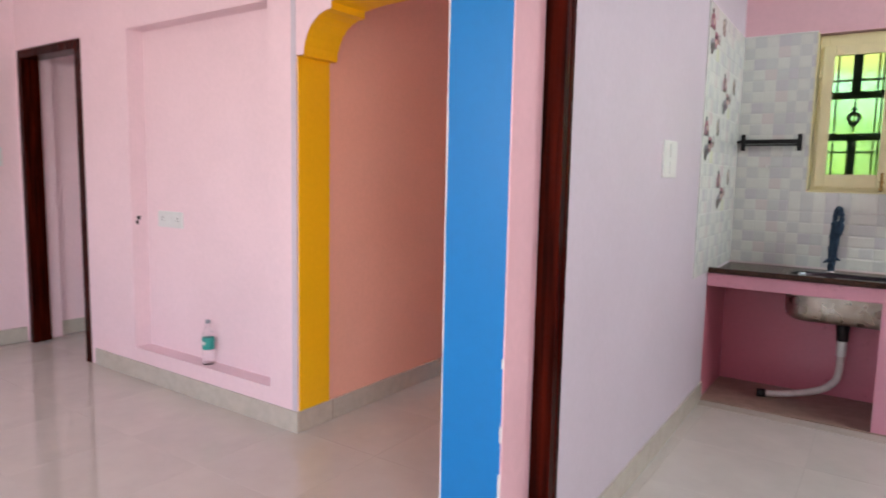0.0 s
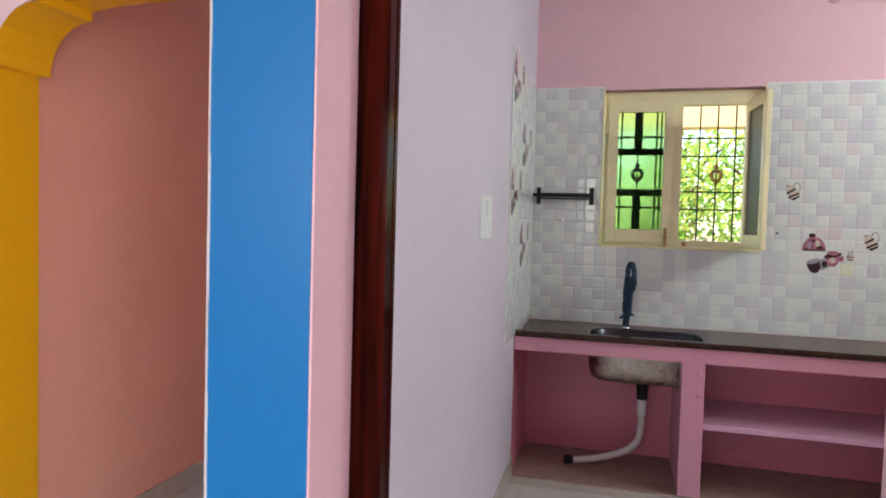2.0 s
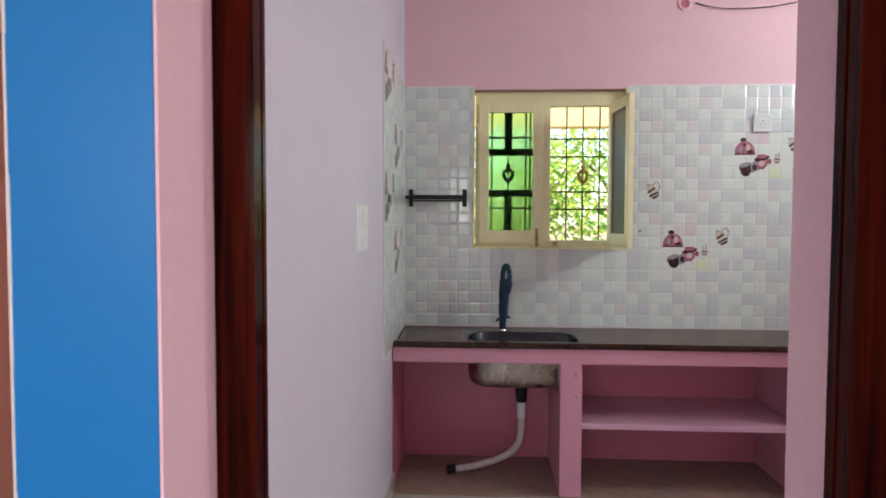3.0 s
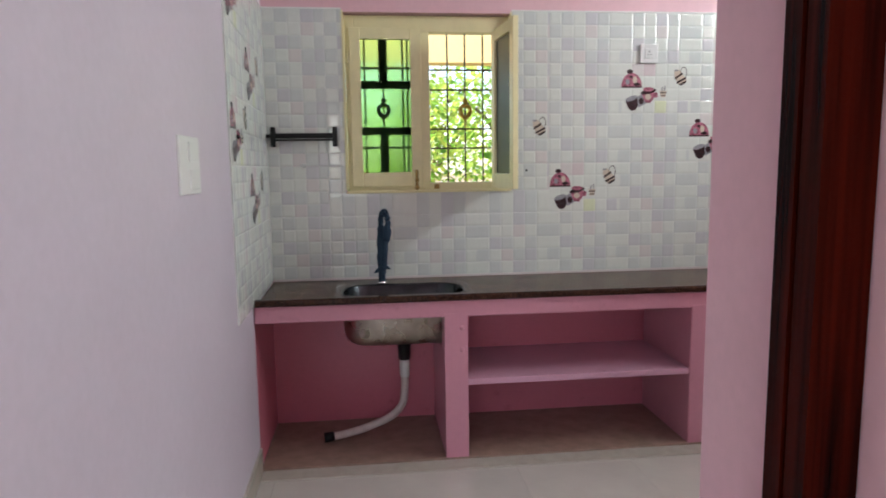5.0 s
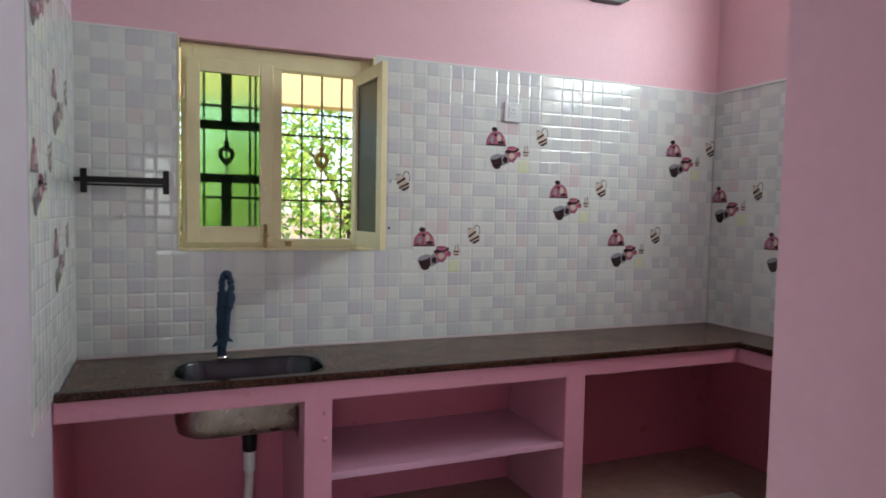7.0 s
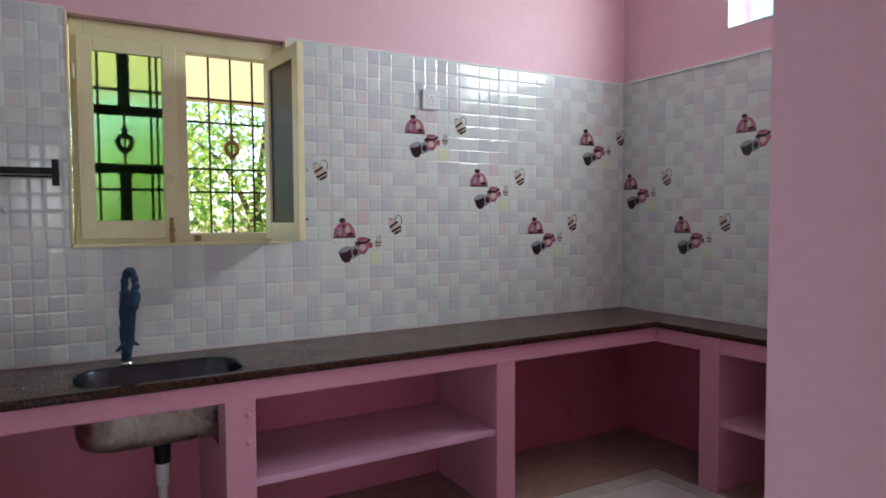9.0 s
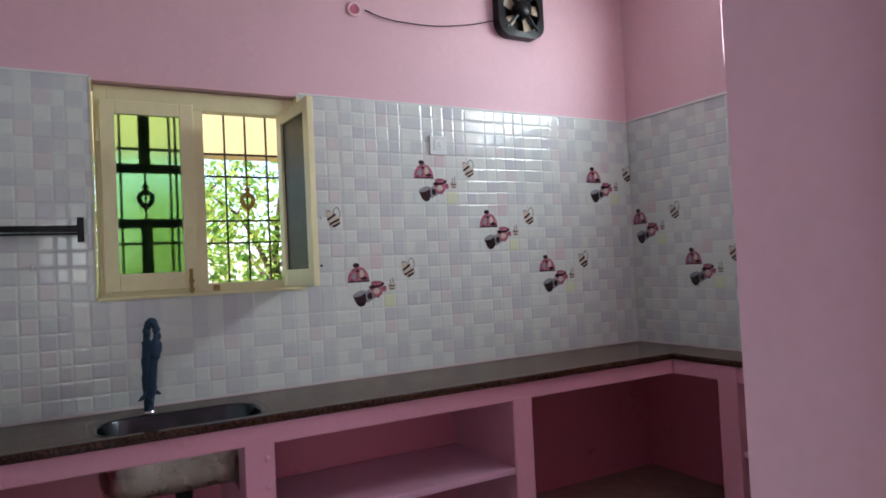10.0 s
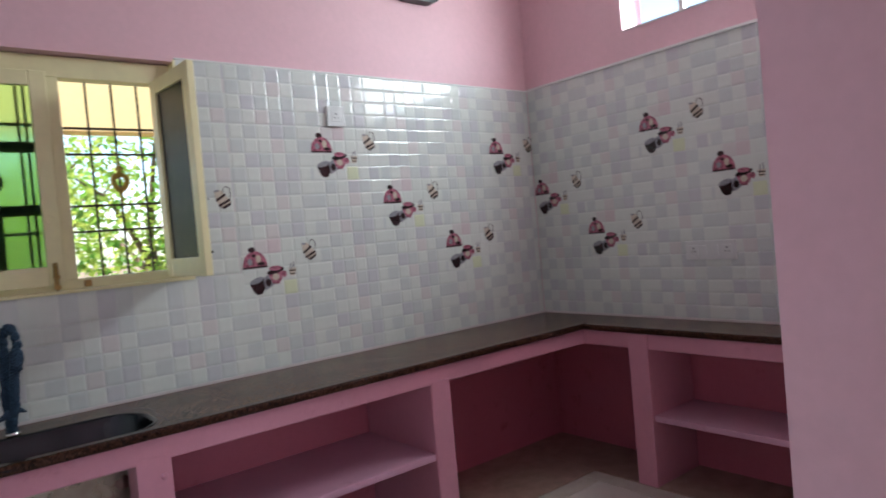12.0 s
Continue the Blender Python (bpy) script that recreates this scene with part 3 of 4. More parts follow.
counter = thing("counter_base", "pink-painted masonry counter base with open shelf bays", "counter")
part("apron", boxes([(left_x(5.05) + 0.002, CX + 0.05, CY + 0.002, CY + 0.030, 0.757, 0.842), (left_x(5.05) + 0.002, CX + 0.05, CY + 0.031, CY + 0.10, 0.757, 0.798)], 0.006), FRONT_PINK, counter)
part("apron", boxes([(CX + 0.002, CX + 0.030, 3.30, CY + 0.001, 0.757, 0.842), (CX + 0.031, CX + 0.05, 3.30, CY + 0.001, 0.757, 0.798)], 0.006), FRONT_PINK, counter)
# recessed slab and panels take the darker pink, shade included in it
part("top_slab", boxes([(left_x(5.1) - 0.005, 2.245, CY + 0.101, 5.80, 0.770, 0.798), (2.978, 5.75, CY + 0.101, 5.80, 0.770, 0.798), (2.245, 2.978, 5.640, 5.80, 0.770, 0.798), (CX + 0.052, 5.75, 3.30, CY + 0.100, 0.770, 0.798)]), SHADE_PINK, counter)
part("back_panel", boxes([(left_x(5.66) - 0.01, 5.66, 5.66, 5.80, 0.010, 0.775), (5.66, 5.76, 3.30, 5.66, 0.010, 0.775)]), SHADE_PINK, counter)
part("side_panel", boxes([(left_x(5.5) - 0.03, left_x(5.5) + 0.010, CY + 0.02, 5.66, 0.010, 0.775)]), SHADE_PINK, counter)
# the first partition is cut away behind its face to take the sink bowl
part("partition", prism(bmesh.new(), [(CY, 0.008), (5.66, 0.008), (5.66, 0.55), (5.19, 0.55), (5.19, 0.775), (CY, 0.775)], "x", 2.796, 2.915), FRONT_PINK, counter)
part("partition", boxes([(4.110, 4.226, CY, 5.66, 0.008, 0.775)], 0.007), FRONT_PINK, counter)
for y0, y1 in ((4.622, 4.742), (3.44, 3.56)):
    part("partition", boxes([(CX - 0.009, 5.66, y0, y1, 0.008, 0.796), (CX - 0.009, CX + 0.001, y0, y1, 0.790, 0.842)], 0.004), FRONT_PINK, counter)
part("shelf", boxes([(2.913, 4.112, CY + 0.012, 5.66, 0.392, 0.425)], 0.004), SHELF_PINK, counter, "paler pink shelf slab")
part("shelf", boxes([(CX + 0.012, 5.66, 3.55, 4.64, 0.365, 0.397)], 0.004), SHELF_PINK, counter, "paler pink shelf slab")

SX0, SX1, SY0, SY1 = 2.272, 2.948, 5.225, 5.615
worktop = thing("worktop", "speckled brown granite worktop with polished edge", "worktop")
bm = bmesh.new()
outer = [(left_x(5.03) + 0.002, CY + 0.031), (CX + 0.035, CY + 0.031), (CX + 0.035, 3.30), (5.768, 3.30), (5.768, BACK - 0.002), (left_x(BACK) + 0.004, BACK - 0.002)]
hole = rounded(SX0, SX1, SY0, SY1, 0.15, 8)
Z0, Z1 = 0.800, 0.838


def inside(p, loop):
    """Whether a point lies in a closed outline."""
    hit = False
    for (x0, y0), (x1, y1) in zip(loop, loop[1:] + loop[:1]):
        if (y0 > p[1]) != (y1 > p[1]) and p[0] < (x1 - x0) * (p[1] - y0) / (y1 - y0) + x0:
            hit = not hit
    return hit


flat_pts = outer + hole
loops = [(i, (i + 1) % len(outer)) for i in range(len(outer))] + [(len(outer) + i, len(outer) + (i + 1) % len(hole)) for i in range(len(hole))]
cdt = delaunay_2d_cdt([Vector(p) for p in flat_pts], loops, [], 0, 1e-6)
tris = []
for f in cdt[2]:
    c = sum((cdt[0][i] for i in f), Vector((0, 0))) / len(f)
    if inside(c, outer) and not inside(c, hole):
        tris.append(f)
levels = []
for z in (Z0, Z1):
    vs = [bm.verts.new((p.x, p.y, z)) for p in cdt[0]]
    for f in tris:
        bm.faces.new([vs[i] for i in f])
    levels.append(vs)
for e in {(min(a, c), max(a, c)) for f in tris for a, c in zip(f, f[1:] + f[:1])}:
    if sum(1 for f in tris if e[0] in f and e[1] in f) == 1:
        bm.faces.new((levels[0][e[0]], levels[0][e[1]], levels[1][e[1]], levels[1][e[0]]))
bmesh.ops.recalc_face_normals(bm, faces=bm.faces)
es = [e for e in bm.edges if len(e.link_faces) == 2 and e.calc_face_angle(0) > 1.0 and all(w.co.z > Z1 - 0.001 for w in e.verts)]
bmesh.ops.bevel(bm, geom=es, offset=0.006, segments=2, affect="EDGES", profile=0.5)
part("granite_top", bm, GRANITE, worktop)
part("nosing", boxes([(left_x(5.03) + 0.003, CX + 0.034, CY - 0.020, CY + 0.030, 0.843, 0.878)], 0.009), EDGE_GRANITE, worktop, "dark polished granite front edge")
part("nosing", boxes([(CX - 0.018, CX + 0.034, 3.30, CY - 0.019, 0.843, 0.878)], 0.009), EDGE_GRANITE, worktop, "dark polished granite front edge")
part("sealing_strip", boxes([(left_x(BACK) + 0.006, 5.766, BACK - 0.006, BACK - 0.001, 0.839, 0.851), (5.760, 5.766, 3.30, BACK - 0.008, 0.839, 0.851)]), WHITE_PUTTY, worktop, "thin white grout line")

# sink bowl
sink = thing("sink", "oval stainless steel sink set into the worktop", "sink")
bm = bmesh.new()


def bowl(grow, depth, r):
    return [(x, y, depth) for x, y in rounded(SX0 - grow, SX1 + grow, SY0 - grow, SY1 + grow, r, 8)]


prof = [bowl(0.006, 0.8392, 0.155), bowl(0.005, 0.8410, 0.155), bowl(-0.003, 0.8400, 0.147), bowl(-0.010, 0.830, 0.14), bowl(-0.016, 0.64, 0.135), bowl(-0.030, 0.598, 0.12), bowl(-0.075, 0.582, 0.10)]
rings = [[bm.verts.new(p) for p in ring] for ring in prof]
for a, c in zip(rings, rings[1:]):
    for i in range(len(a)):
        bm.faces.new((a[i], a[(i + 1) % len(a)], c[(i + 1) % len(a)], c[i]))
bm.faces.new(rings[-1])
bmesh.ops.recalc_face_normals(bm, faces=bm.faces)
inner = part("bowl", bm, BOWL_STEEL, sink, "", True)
bm = bmesh.new()
prof = [bowl(-0.004, 0.799, 0.148), bowl(-0.006, 0.63, 0.145), bowl(-0.018, 0.585, 0.13), bowl(-0.045, 0.568, 0.11), bowl(-0.09, 0.562, 0.09)]
rings = [[bm.verts.new(p) for p in ring] for ring in prof]
for a, c in zip(rings, rings[1:]):
    for i in range(len(a)):
        bm.faces.new((a[i], a[(i + 1) % len(a)], c[(i + 1) % len(a)], c[i]))
bm.faces.new(rings[-1])
bmesh.ops.recalc_face_normals(bm, faces=bm.faces)
part("bowl_underside", bm, STEEL, sink, "scratched steel underside", True)
DX, DY = 2.605, 5.420
part("waste_coupling", lathe(bmesh.new(), [(0.046, 0.0), (0.046, -0.014), (0.040, -0.022), (0.034, -0.075), (0.034, -0.12), (0.028, -0.125)], (DX, DY, 0.566)), BLACK_PLASTIC, sink, "black plastic waste coupling", True)
bm = bmesh.new()
path = smooth_path([(DX, DY, 0.45), (DX, DY, 0.37), (DX - 0.002, DY, 0.26), (DX - 0.02, DY - 0.01, 0.18), (DX - 0.09, DY - 0.02, 0.115), (DX - 0.22, DY - 0.035, 0.068), (DX - 0.33, DY - 0.05, 0.045), (DX - 0.42, DY - 0.06, 0.034)], 14)
tube(bm, path, [0.0205 + (0.0022 if k % 2 else -0.0008) for k in range(len(path))], 14)
part("waste_hose", bm, HOSE, sink, "grey-white ribbed waste hose", True)
part("hose_sleeve", lathe(bmesh.new(), [(0.026, 0.0), (0.028, -0.006), (0.027, -0.10), (0.024, -0.105)], (DX, DY, 0.448)), WHITE_PLASTIC, sink, "white hose sleeve", True)
bm = bmesh.new()
tube(bm, [(DX - 0.40, DY - 0.058, 0.037), (DX - 0.455, DY - 0.066, 0.033)], [0.027, 0.029], 14)
part("hose_end", bm, BLACK_PLASTIC, sink, "black hose end", True)

for xa, xb in ((SX0 - 0.030, SX0 + 0.012), (SX1 + 0.030, SX1 - 0.012)):
    bead = smooth_path([(xa, SY0 + 0.04, 0.8382), (xa, (SY0 + SY1) / 2, 0.8382), (xa, SY1 - 0.02, 0.8382), (xb, SY1 + 0.025, 0.8382)], 5)
    part("sealant_bead", tube(bmesh.new(), bead, 0.0012, 6), PRINT_GREY, sink, "thin dried bead of grey sealant")

# tap with a cloth wrapped round it
tap = thing("tap", "swan-neck kitchen tap wrapped in navy checked cloth", "tap", at=(0, 0, 0))
TX, TY = 2.498, 5.660
part("tap_base", lathe(bmesh.new(), [(0.026, 0), (0.026, 0.006), (0.017, 0.014), (0.014, 0.05)], (TX, TY, 0.838), 16), CHROME, tap, "chrome base", True)
neck = smooth_path([(TX, TY, 0.850), (TX - 0.004, TY, 1.0), (TX - 0.003, TY, 1.15), (TX + 0.000, TY - 0.01, 1.226), (TX + 0.014, TY - 0.026, 1.260), (TX + 0.030, TY - 0.045, 1.248), (TX + 0.037, TY - 0.055, 1.20), (TX + 0.024, TY - 0.055, 1.10)], 8)
bm = bmesh.new()
tube(bm, neck, 0.0115, 12)
part("spout", bm, CHROME, tap, "chrome spout", True)
bm = bmesh.new()
rng = random.Random(8)
sl = [p + Vector((rng.uniform(-.003, .003), rng.uniform(-.003, .003), 0)) for p in neck]
tube(bm, sl, [(0.0155 if p.z > 1.17 else 0.0225) + 0.005 * noise.noise((k * 0.7, 0.3, 1.0)) for k, p in enumerate(sl)], 14)
part("cloth_wrap", bm, CLOTH, tap, "navy checked cloth", True)
bm = bmesh.new()
tube(bm, smooth_path([(TX + 0.034, TY - 0.055, 1.15), (TX + 0.022, TY - 0.055, 1.09), (TX + 0.014, TY - 0.05, 1.00), (TX + 0.010, TY - 0.04, 0.94), (TX - 0.012, TY - 0.035, 0.915)], 6), [0.017 + 0.007 * noise.noise((k * 0.8, 4.0, 2.0)) for k in range(25)], 12)
part("cloth_tail", bm, CLOTH, tap, "loose end of the cloth", True)
bm = bmesh.new()
for k, (dx, dy, l) in enumerate(((0.030, -0.03, 0.010), (-0.030, -0.03, 0.030), (0.006, -0.045, 0.055))):
    tube(bm, [(TX + dx * 0.3, TY - 0.03, 0.940), (TX + dx, TY + dy, 0.945 - l), (TX + dx * 1.6, TY + dy * 1.2, 0.935 - l)], [0.008, 0.011, 0.003], 8)
part("cloth_knot", bm, CLOTH, tap, "knotted corners of the cloth", True)

# rack, hook, switches and sockets
rack = thing("towel_rack", "black metal bar rack screwed to the tiled wall", "rack")
RY = BACK - 0.060
part("rail", boxes([(1.872, 2.242, RY - 0.006, RY + 0.006, 1.690, 1.720)], 0.003), BLACK_METAL, rack)
part("lower_rail", boxes([(1.90, 2.242, RY + 0.004, RY + 0.010, 1.676, 1.687)]), BLACK_METAL, rack)
for xx in (1.888, 2.243):
    part("end_plate", boxes([(xx - 0.014, xx + 0.014, RY - 0.012, RY + 0.008, 1.642, 1.756)], 0.003), BLACK_METAL, rack)
    part("standoff", boxes([(xx - 0.008, xx + 0.008, RY + 0.008, BACK + 0.004, 1.685, 1.725)]), BLACK_METAL, rack)
part("knob", boxes([(1.846, 1.874, RY - 0.010, RY + 0.010, 1.693, 1.715)], 0.004), BLACK_METAL, rack)

hook = thing("wall_hook", "small white plastic hook on the tiled wall", "hook")
bm = lathe(bmesh.new(), [(0.002, -0.012), (0.012, -0.010), (0.014, 0), (0.010, 0.010), (0.002, 0.012)], (2.05, BACK - 0.016, 1.535), 14)
part("hook_plate", bm, WHITE_PLASTIC, hook, "", True)
part("hook_tip", tube(bmesh.new(), smooth_path([(2.05, BACK - 0.022, 1.532), (2.05, BACK - 0.036, 1.520), (2.05, BACK - 0.040, 1.534)], 5), 0.004, 8), WHITE_PLASTIC, hook)


def plate(name, label, w, h, inserts, m):
    """A bevelled plate in its own plane, with rockers or sockets on it; m puts it on the wall."""
    t = thing(name, label, "socket" if "socket" in name else "switch")
    part("cover_plate", boxes([(-w / 2, w / 2, -0.012, 0.0, -h / 2, h / 2)], 0.003), WHITE_PLASTIC, t)
    for kind, x, z, iw, ih in inserts:
        if kind == "rocker":
            part("rocker", boxes([(x - iw / 2, x + iw / 2, -0.017, -0.011, z - ih / 2, z + ih / 2)], 0.002), WHITE_PLASTIC, t)
        else:
            o = part("outlet", boxes([(x - iw / 2, x + iw / 2, -0.0145, -0.011, z - ih / 2, z + ih / 2)], 0.002), WHITE_PLASTIC, t)
            bm = bmesh.new()
            for dx, dz, r in ((0, 0.012, 0.0045), (-0.010, -0.007, 0.0035), (0.010, -0.007, 0.0035)):
                box(bm, x + dx - r, x + dx + r, -0.0152, -0.0140, z + dz - r, z + dz + r)
            part("pin_holes", bm, IVORY_SLOT, o)
    t.matrix_basis = m
    return t


plate("wall_switch", "white double switch plate on the lavender wall", 0.205, 0.178, [("rocker", 0.030, 0.042, 0.090, 0.062), ("rocker", 0.030, -0.042, 0.090, 0.062)], pose(left_x(3.95) + 0.001, 3.95, 1.523, 0, 0, 88.7))
plate("wall_socket", "white square fan socket plate on the tiles", 0.115, 0.115, [("outlet", 0, 0, 0.06, 0.06)], pose(4.170, BACK - 0.003, 2.190))
plate("wall_socket", "white socket plate with two outlets on the tiles", 0.300, 0.110, [("outlet", -0.100, 0, 0.056, 0.06), ("rocker", -0.036, 0, 0.036, 0.056), ("rocker", 0.032, 0, 0.036, 0.056), ("outlet", 0.100, 0, 0.056, 0.06)], pose(RIGHT - 0.003, 4.508, 1.247, 0, 0, -90))
plate("wall_socket", "white socket plate on the back of the niche", 0.27, 0.105, [("outlet", -0.075, 0, 0.05, 0.05), ("rocker", -0.015, 0, 0.028, 0.05), ("rocker", 0.025, 0, 0.028, 0.05), ("outlet", 0.085, 0, 0.05, 0.05)], pose(-1.105, NY + ND - 0.001, 1.098))
plate("wall_switch", "white switch plate on the hall wall near the door", 0.20, 0.15, [("rocker", -0.05, 0, 0.06, 0.08), ("rocker", 0.04, 0, 0.06, 0.08)], pose(-2.979, 2.86, 1.50, 0, 0, 90))

for xx, zz, ll in ((3.402, 1.487, "small dark screw standing out of the tiled wall"), (3.412, 1.752, "small white plug standing out of the tiled wall")):
    sc = thing("wall_screw", ll, "screw")
    part("screw_head", tube(bmesh.new(), [(xx, BACK + 0.002, zz), (xx, BACK - 0.008, zz), (xx, BACK - 0.010, zz)], [0.006, 0.007, 0.004], 10), BLACK_PLASTIC if zz < 1.6 else WHITE_PLASTIC, sc, "", True)
for zz in (0.700, 0.585):
    pl = thing("wall_plug", "painted-over plug on the counter post", "plug")
    part("plug_head", lathe(bmesh.new(), [(0.004, -0.012), (0.011, -0.006), (0.012, 0.004), (0.006, 0.012)], (2.885, CY - 0.002, zz), 12), FRONT_PINK, pl, "", True)

# exhaust fan over the worktop and its cable
fan = thing("exhaust_fan", "black exhaust fan with dusty blades high on the wall", "fan")
FX, FZ, FH = 4.82, 3.108, 0.180
bm = bmesh.new()
ro = rounded(FX - FH, FX + FH, FZ - FH, FZ + FH, 0.095, 8)
ri = [(FX + (FH - 0.035) * math.cos(a), FZ + (FH - 0.035) * math.sin(a)) for a in [2 * math.pi * (k + 0.5) / len(ro) for k in range(len(ro))]]
lv = []
for pts, y in ((ro, PB - 0.001), (ro, PB - 0.07), (ri, PB - 0.075), (ri, PB - 0.02)):
    lv.append([bm.verts.new((x, y, z)) for x, z in pts])
for a, c in zip(lv, lv[1:]):
    for i in range(len(a)):
        bm.faces.new((a[i], a[(i + 1) % len(a)], c[(i + 1) % len(a)], c[i]))
bm.faces.new(lv[-1])
bmesh.ops.recalc_face_normals(bm, faces=bm.faces)
part("housing", bm, BLACK_PLASTIC, fan)
bm = bmesh.new()
tube(bm, [(FX, PB - 0.03, FZ), (FX, PB - 0.10, FZ), (FX, PB - 0.12, FZ)], [0.062, 0.060, 0.045], 20)
part("motor", bm, BLACK_PLASTIC, fan, "", True)
for k in range(4):
    a = radians(90 * k + 45)
    bm = bmesh.new()
    tube(bm, [(FX + 0.05 * math.cos(a), PB - 0.085, FZ + 0.05 * math.sin(a)), (FX + 0.175 * math.cos(a), PB - 0.075, FZ + 0.175 * math.sin(a))], 0.010, 8)
    part("bracket", bm, BLACK_PLASTIC, fan)
for k in range(5):
    a0 = 2 * math.pi * k / 5 + 0.3
    bm = bmesh.new()
    pts = [(0.05, -0.35), (0.14, -0.48), (0.148, -0.20), (0.146, 0.10), (0.05, 0.35)]
    vs = [bm.verts.new((FX + r * math.cos(a0 + t), PB - 0.045 + 0.03 * t, FZ + r * math.sin(a0 + t))) for r, t in pts]
    bm.faces.new(vs)
    bmesh.ops.solidify(bm, geom=bm.faces[:], thickness=0.003)
    part("blade", bm, FAN_METAL, fan)

cable = thing("fan_cable", "thin black cable sagging along the wall to the fan", "cable")
bm = bmesh.new()
tube(bm, smooth_path([(3.735, PB - 0.004, 2.970), (3.84, PB - 0.02, 2.935), (3.97, PB - 0.028, 2.922), (4.20, PB - 0.03, 2.930), (4.45, PB - 0.03, 2.975), (4.640, PB - 0.03, 3.030)], 8), 0.0035, 6)
part("wire", bm, BLACK_PLASTIC, cable)
tube_hole = thing("conduit_hole", "plastered conduit hole with a plastic rim", "conduit")
bm = bmesh.new()
tube(bm, [(3.665 + 0.036 * math.cos(a), PB - 0.002, 2.965 + 0.036 * math.sin(a)) for a in [2 * math.pi * k / 20 for k in range(21)]], 0.010, 8, False)
part("rim", bm, PINK, tube_hole)
# no recess is cut; this darker disc paints the hole's shade
part("pit_shade", tube(bmesh.new(), [(3.665, PB + 0.001, 2.965), (3.665, PB - 0.003, 2.965)], 0.032, 16), SHADE_PINK, tube_hole)

# hall: bottle and the cable hole in the niche
bottle = thing("water_bottle", "clear plastic water bottle with a teal label", "bottle")
BX, BY = -0.66, NY + 0.06
part("bottle_body", lathe(bmesh.new(), [(0.030, 0.0), (0.036, 0.008), (0.0365, 0.06), (0.0345, 0.075), (0.0365, 0.09), (0.0365, 0.175), (0.030, 0.205), (0.016, 0.235), (0.0135, 0.25), (0.0135, 0.262)], (BX, BY, NZ0)), CLEAR, bottle, "clear plastic", True)
part("label_band", lathe(bmesh.new(), [(0.0368, 0.0), (0.0374, 0.001), (0.0374, 0.072), (0.0368, 0.073)], (BX, BY, NZ0 + 0.098)), TEAL, bottle, "teal paper label", True)
part("label_print", boxes([(BX - 0.012, BX + 0.022, BY - 0.0388, BY - 0.037, NZ0 + 0.13, NZ0 + 0.15)]), WHITE_PLASTIC, bottle, "pale bars of print")
part("cap", lathe(bmesh.new(), [(0.0155, 0.0), (0.0155, 0.018), (0.014, 0.020)], (BX, BY, NZ0 + 0.262), 16), PRINT_GREY, bottle, "grey cap", True)
spot = thing("cable_hole", "dark cable hole in the niche side", "hole")
# raised black blocks stand in for the dark inside of the hole
part("pit_shade", boxes([(NX0 - 0.004, NX0 + 0.003, NY + 0.038, NY + 0.063, 1.085, 1.110), (NX0 - 0.004, NX0 + 0.005, NY + 0.030, NY + 0.047, 1.055, 1.080)], 0.003), BLACK_PLASTIC, spot)


# ---- outside the window ----
beam = thing("porch_roof", "cream-painted porch roof edge outside the window", "porch")
part("fascia", boxes([(-2.0, 9.0, 8.42, 8.60, 2.54, 3.3)], 0.01), CREAM_OUT, beam)
part("pillar", boxes([(4.42, 4.66, 8.40, 8.62, -0.45, 2.54)], 0.01), CREAM_OUT, beam)
part("pillar", boxes([(-0.6, -0.36, 8.40, 8.62, -0.45, 2.54)], 0.01), CREAM_OUT, beam)


def tree(x, y, h, spread, seed, leaves, label):
    """A tapered trunk with forking limbs and a loose crown of small leaves in clumps."""
    rg = random.Random(seed)
    t = thing("tree", label, "tree", at=(0, 0, 0))
    bm = bmesh.new()
    base = Vector((x, y, -0.46))
    top = base + Vector((rg.uniform(-.3, .3), rg.uniform(-.3, .3), h * 0.55))
    tube(bm, smooth_path([base, base.lerp(top, 0.5) + Vector((rg.uniform(-.12, .12), rg.uniform(-.12, .12), 0)), top], 5), [0.13 - 0.008 * k for k in range(11)], 10)
    tips = []
    for k in range(9):
        a = rg.uniform(0, 6.28)
        s = base.lerp(top, rg.uniform(0.35, 1.0))
        e = s + Vector((math.cos(a) * spread * rg.uniform(.5, 1), math.sin(a) * spread * rg.uniform(.5, 1), rg.uniform(0.1, 0.9) * h * 0.42))
        pts = smooth_path([s, s.lerp(e, 0.5) + Vector((0, 0, rg.uniform(-.1, .25))), e], 4)
        tube(bm, pts, [0.05 - 0.005 * i for i in range(len(pts))], 7)
        tips += [e, s.lerp(e, 0.7), s.lerp(e, 0.45)]
    part("trunk", bm, BARK, t, "", True)
    vs, fs = [], []
    for k in range(leaves):
        c = rg.choice(tips) + Vector((rg.gauss(0, .38), rg.gauss(0, .38), rg.gauss(0, .34)))
        l, w = rg.uniform(.07, .16), rg.uniform(.025, .05)
        q = Euler((rg.uniform(-1, 1), rg.uniform(-1, 1), rg.uniform(0, 6.28))).to_matrix()
        n0 = len(vs)
        for p in ((0, 0, 0), (l * .5, w, .01), (l, 0, -.02), (l * .5, -w, .01)):
            vs.append(c + q @ Vector(p))
        fs.append((n0, n0 + 1, n0 + 2, n0 + 3))
    me = bpy.data.meshes.new("crown")
    me.from_pydata(vs, [], fs)
    me.materials.append(LEAF)
    o = new("crown", me)
    o.parent = t
    return t


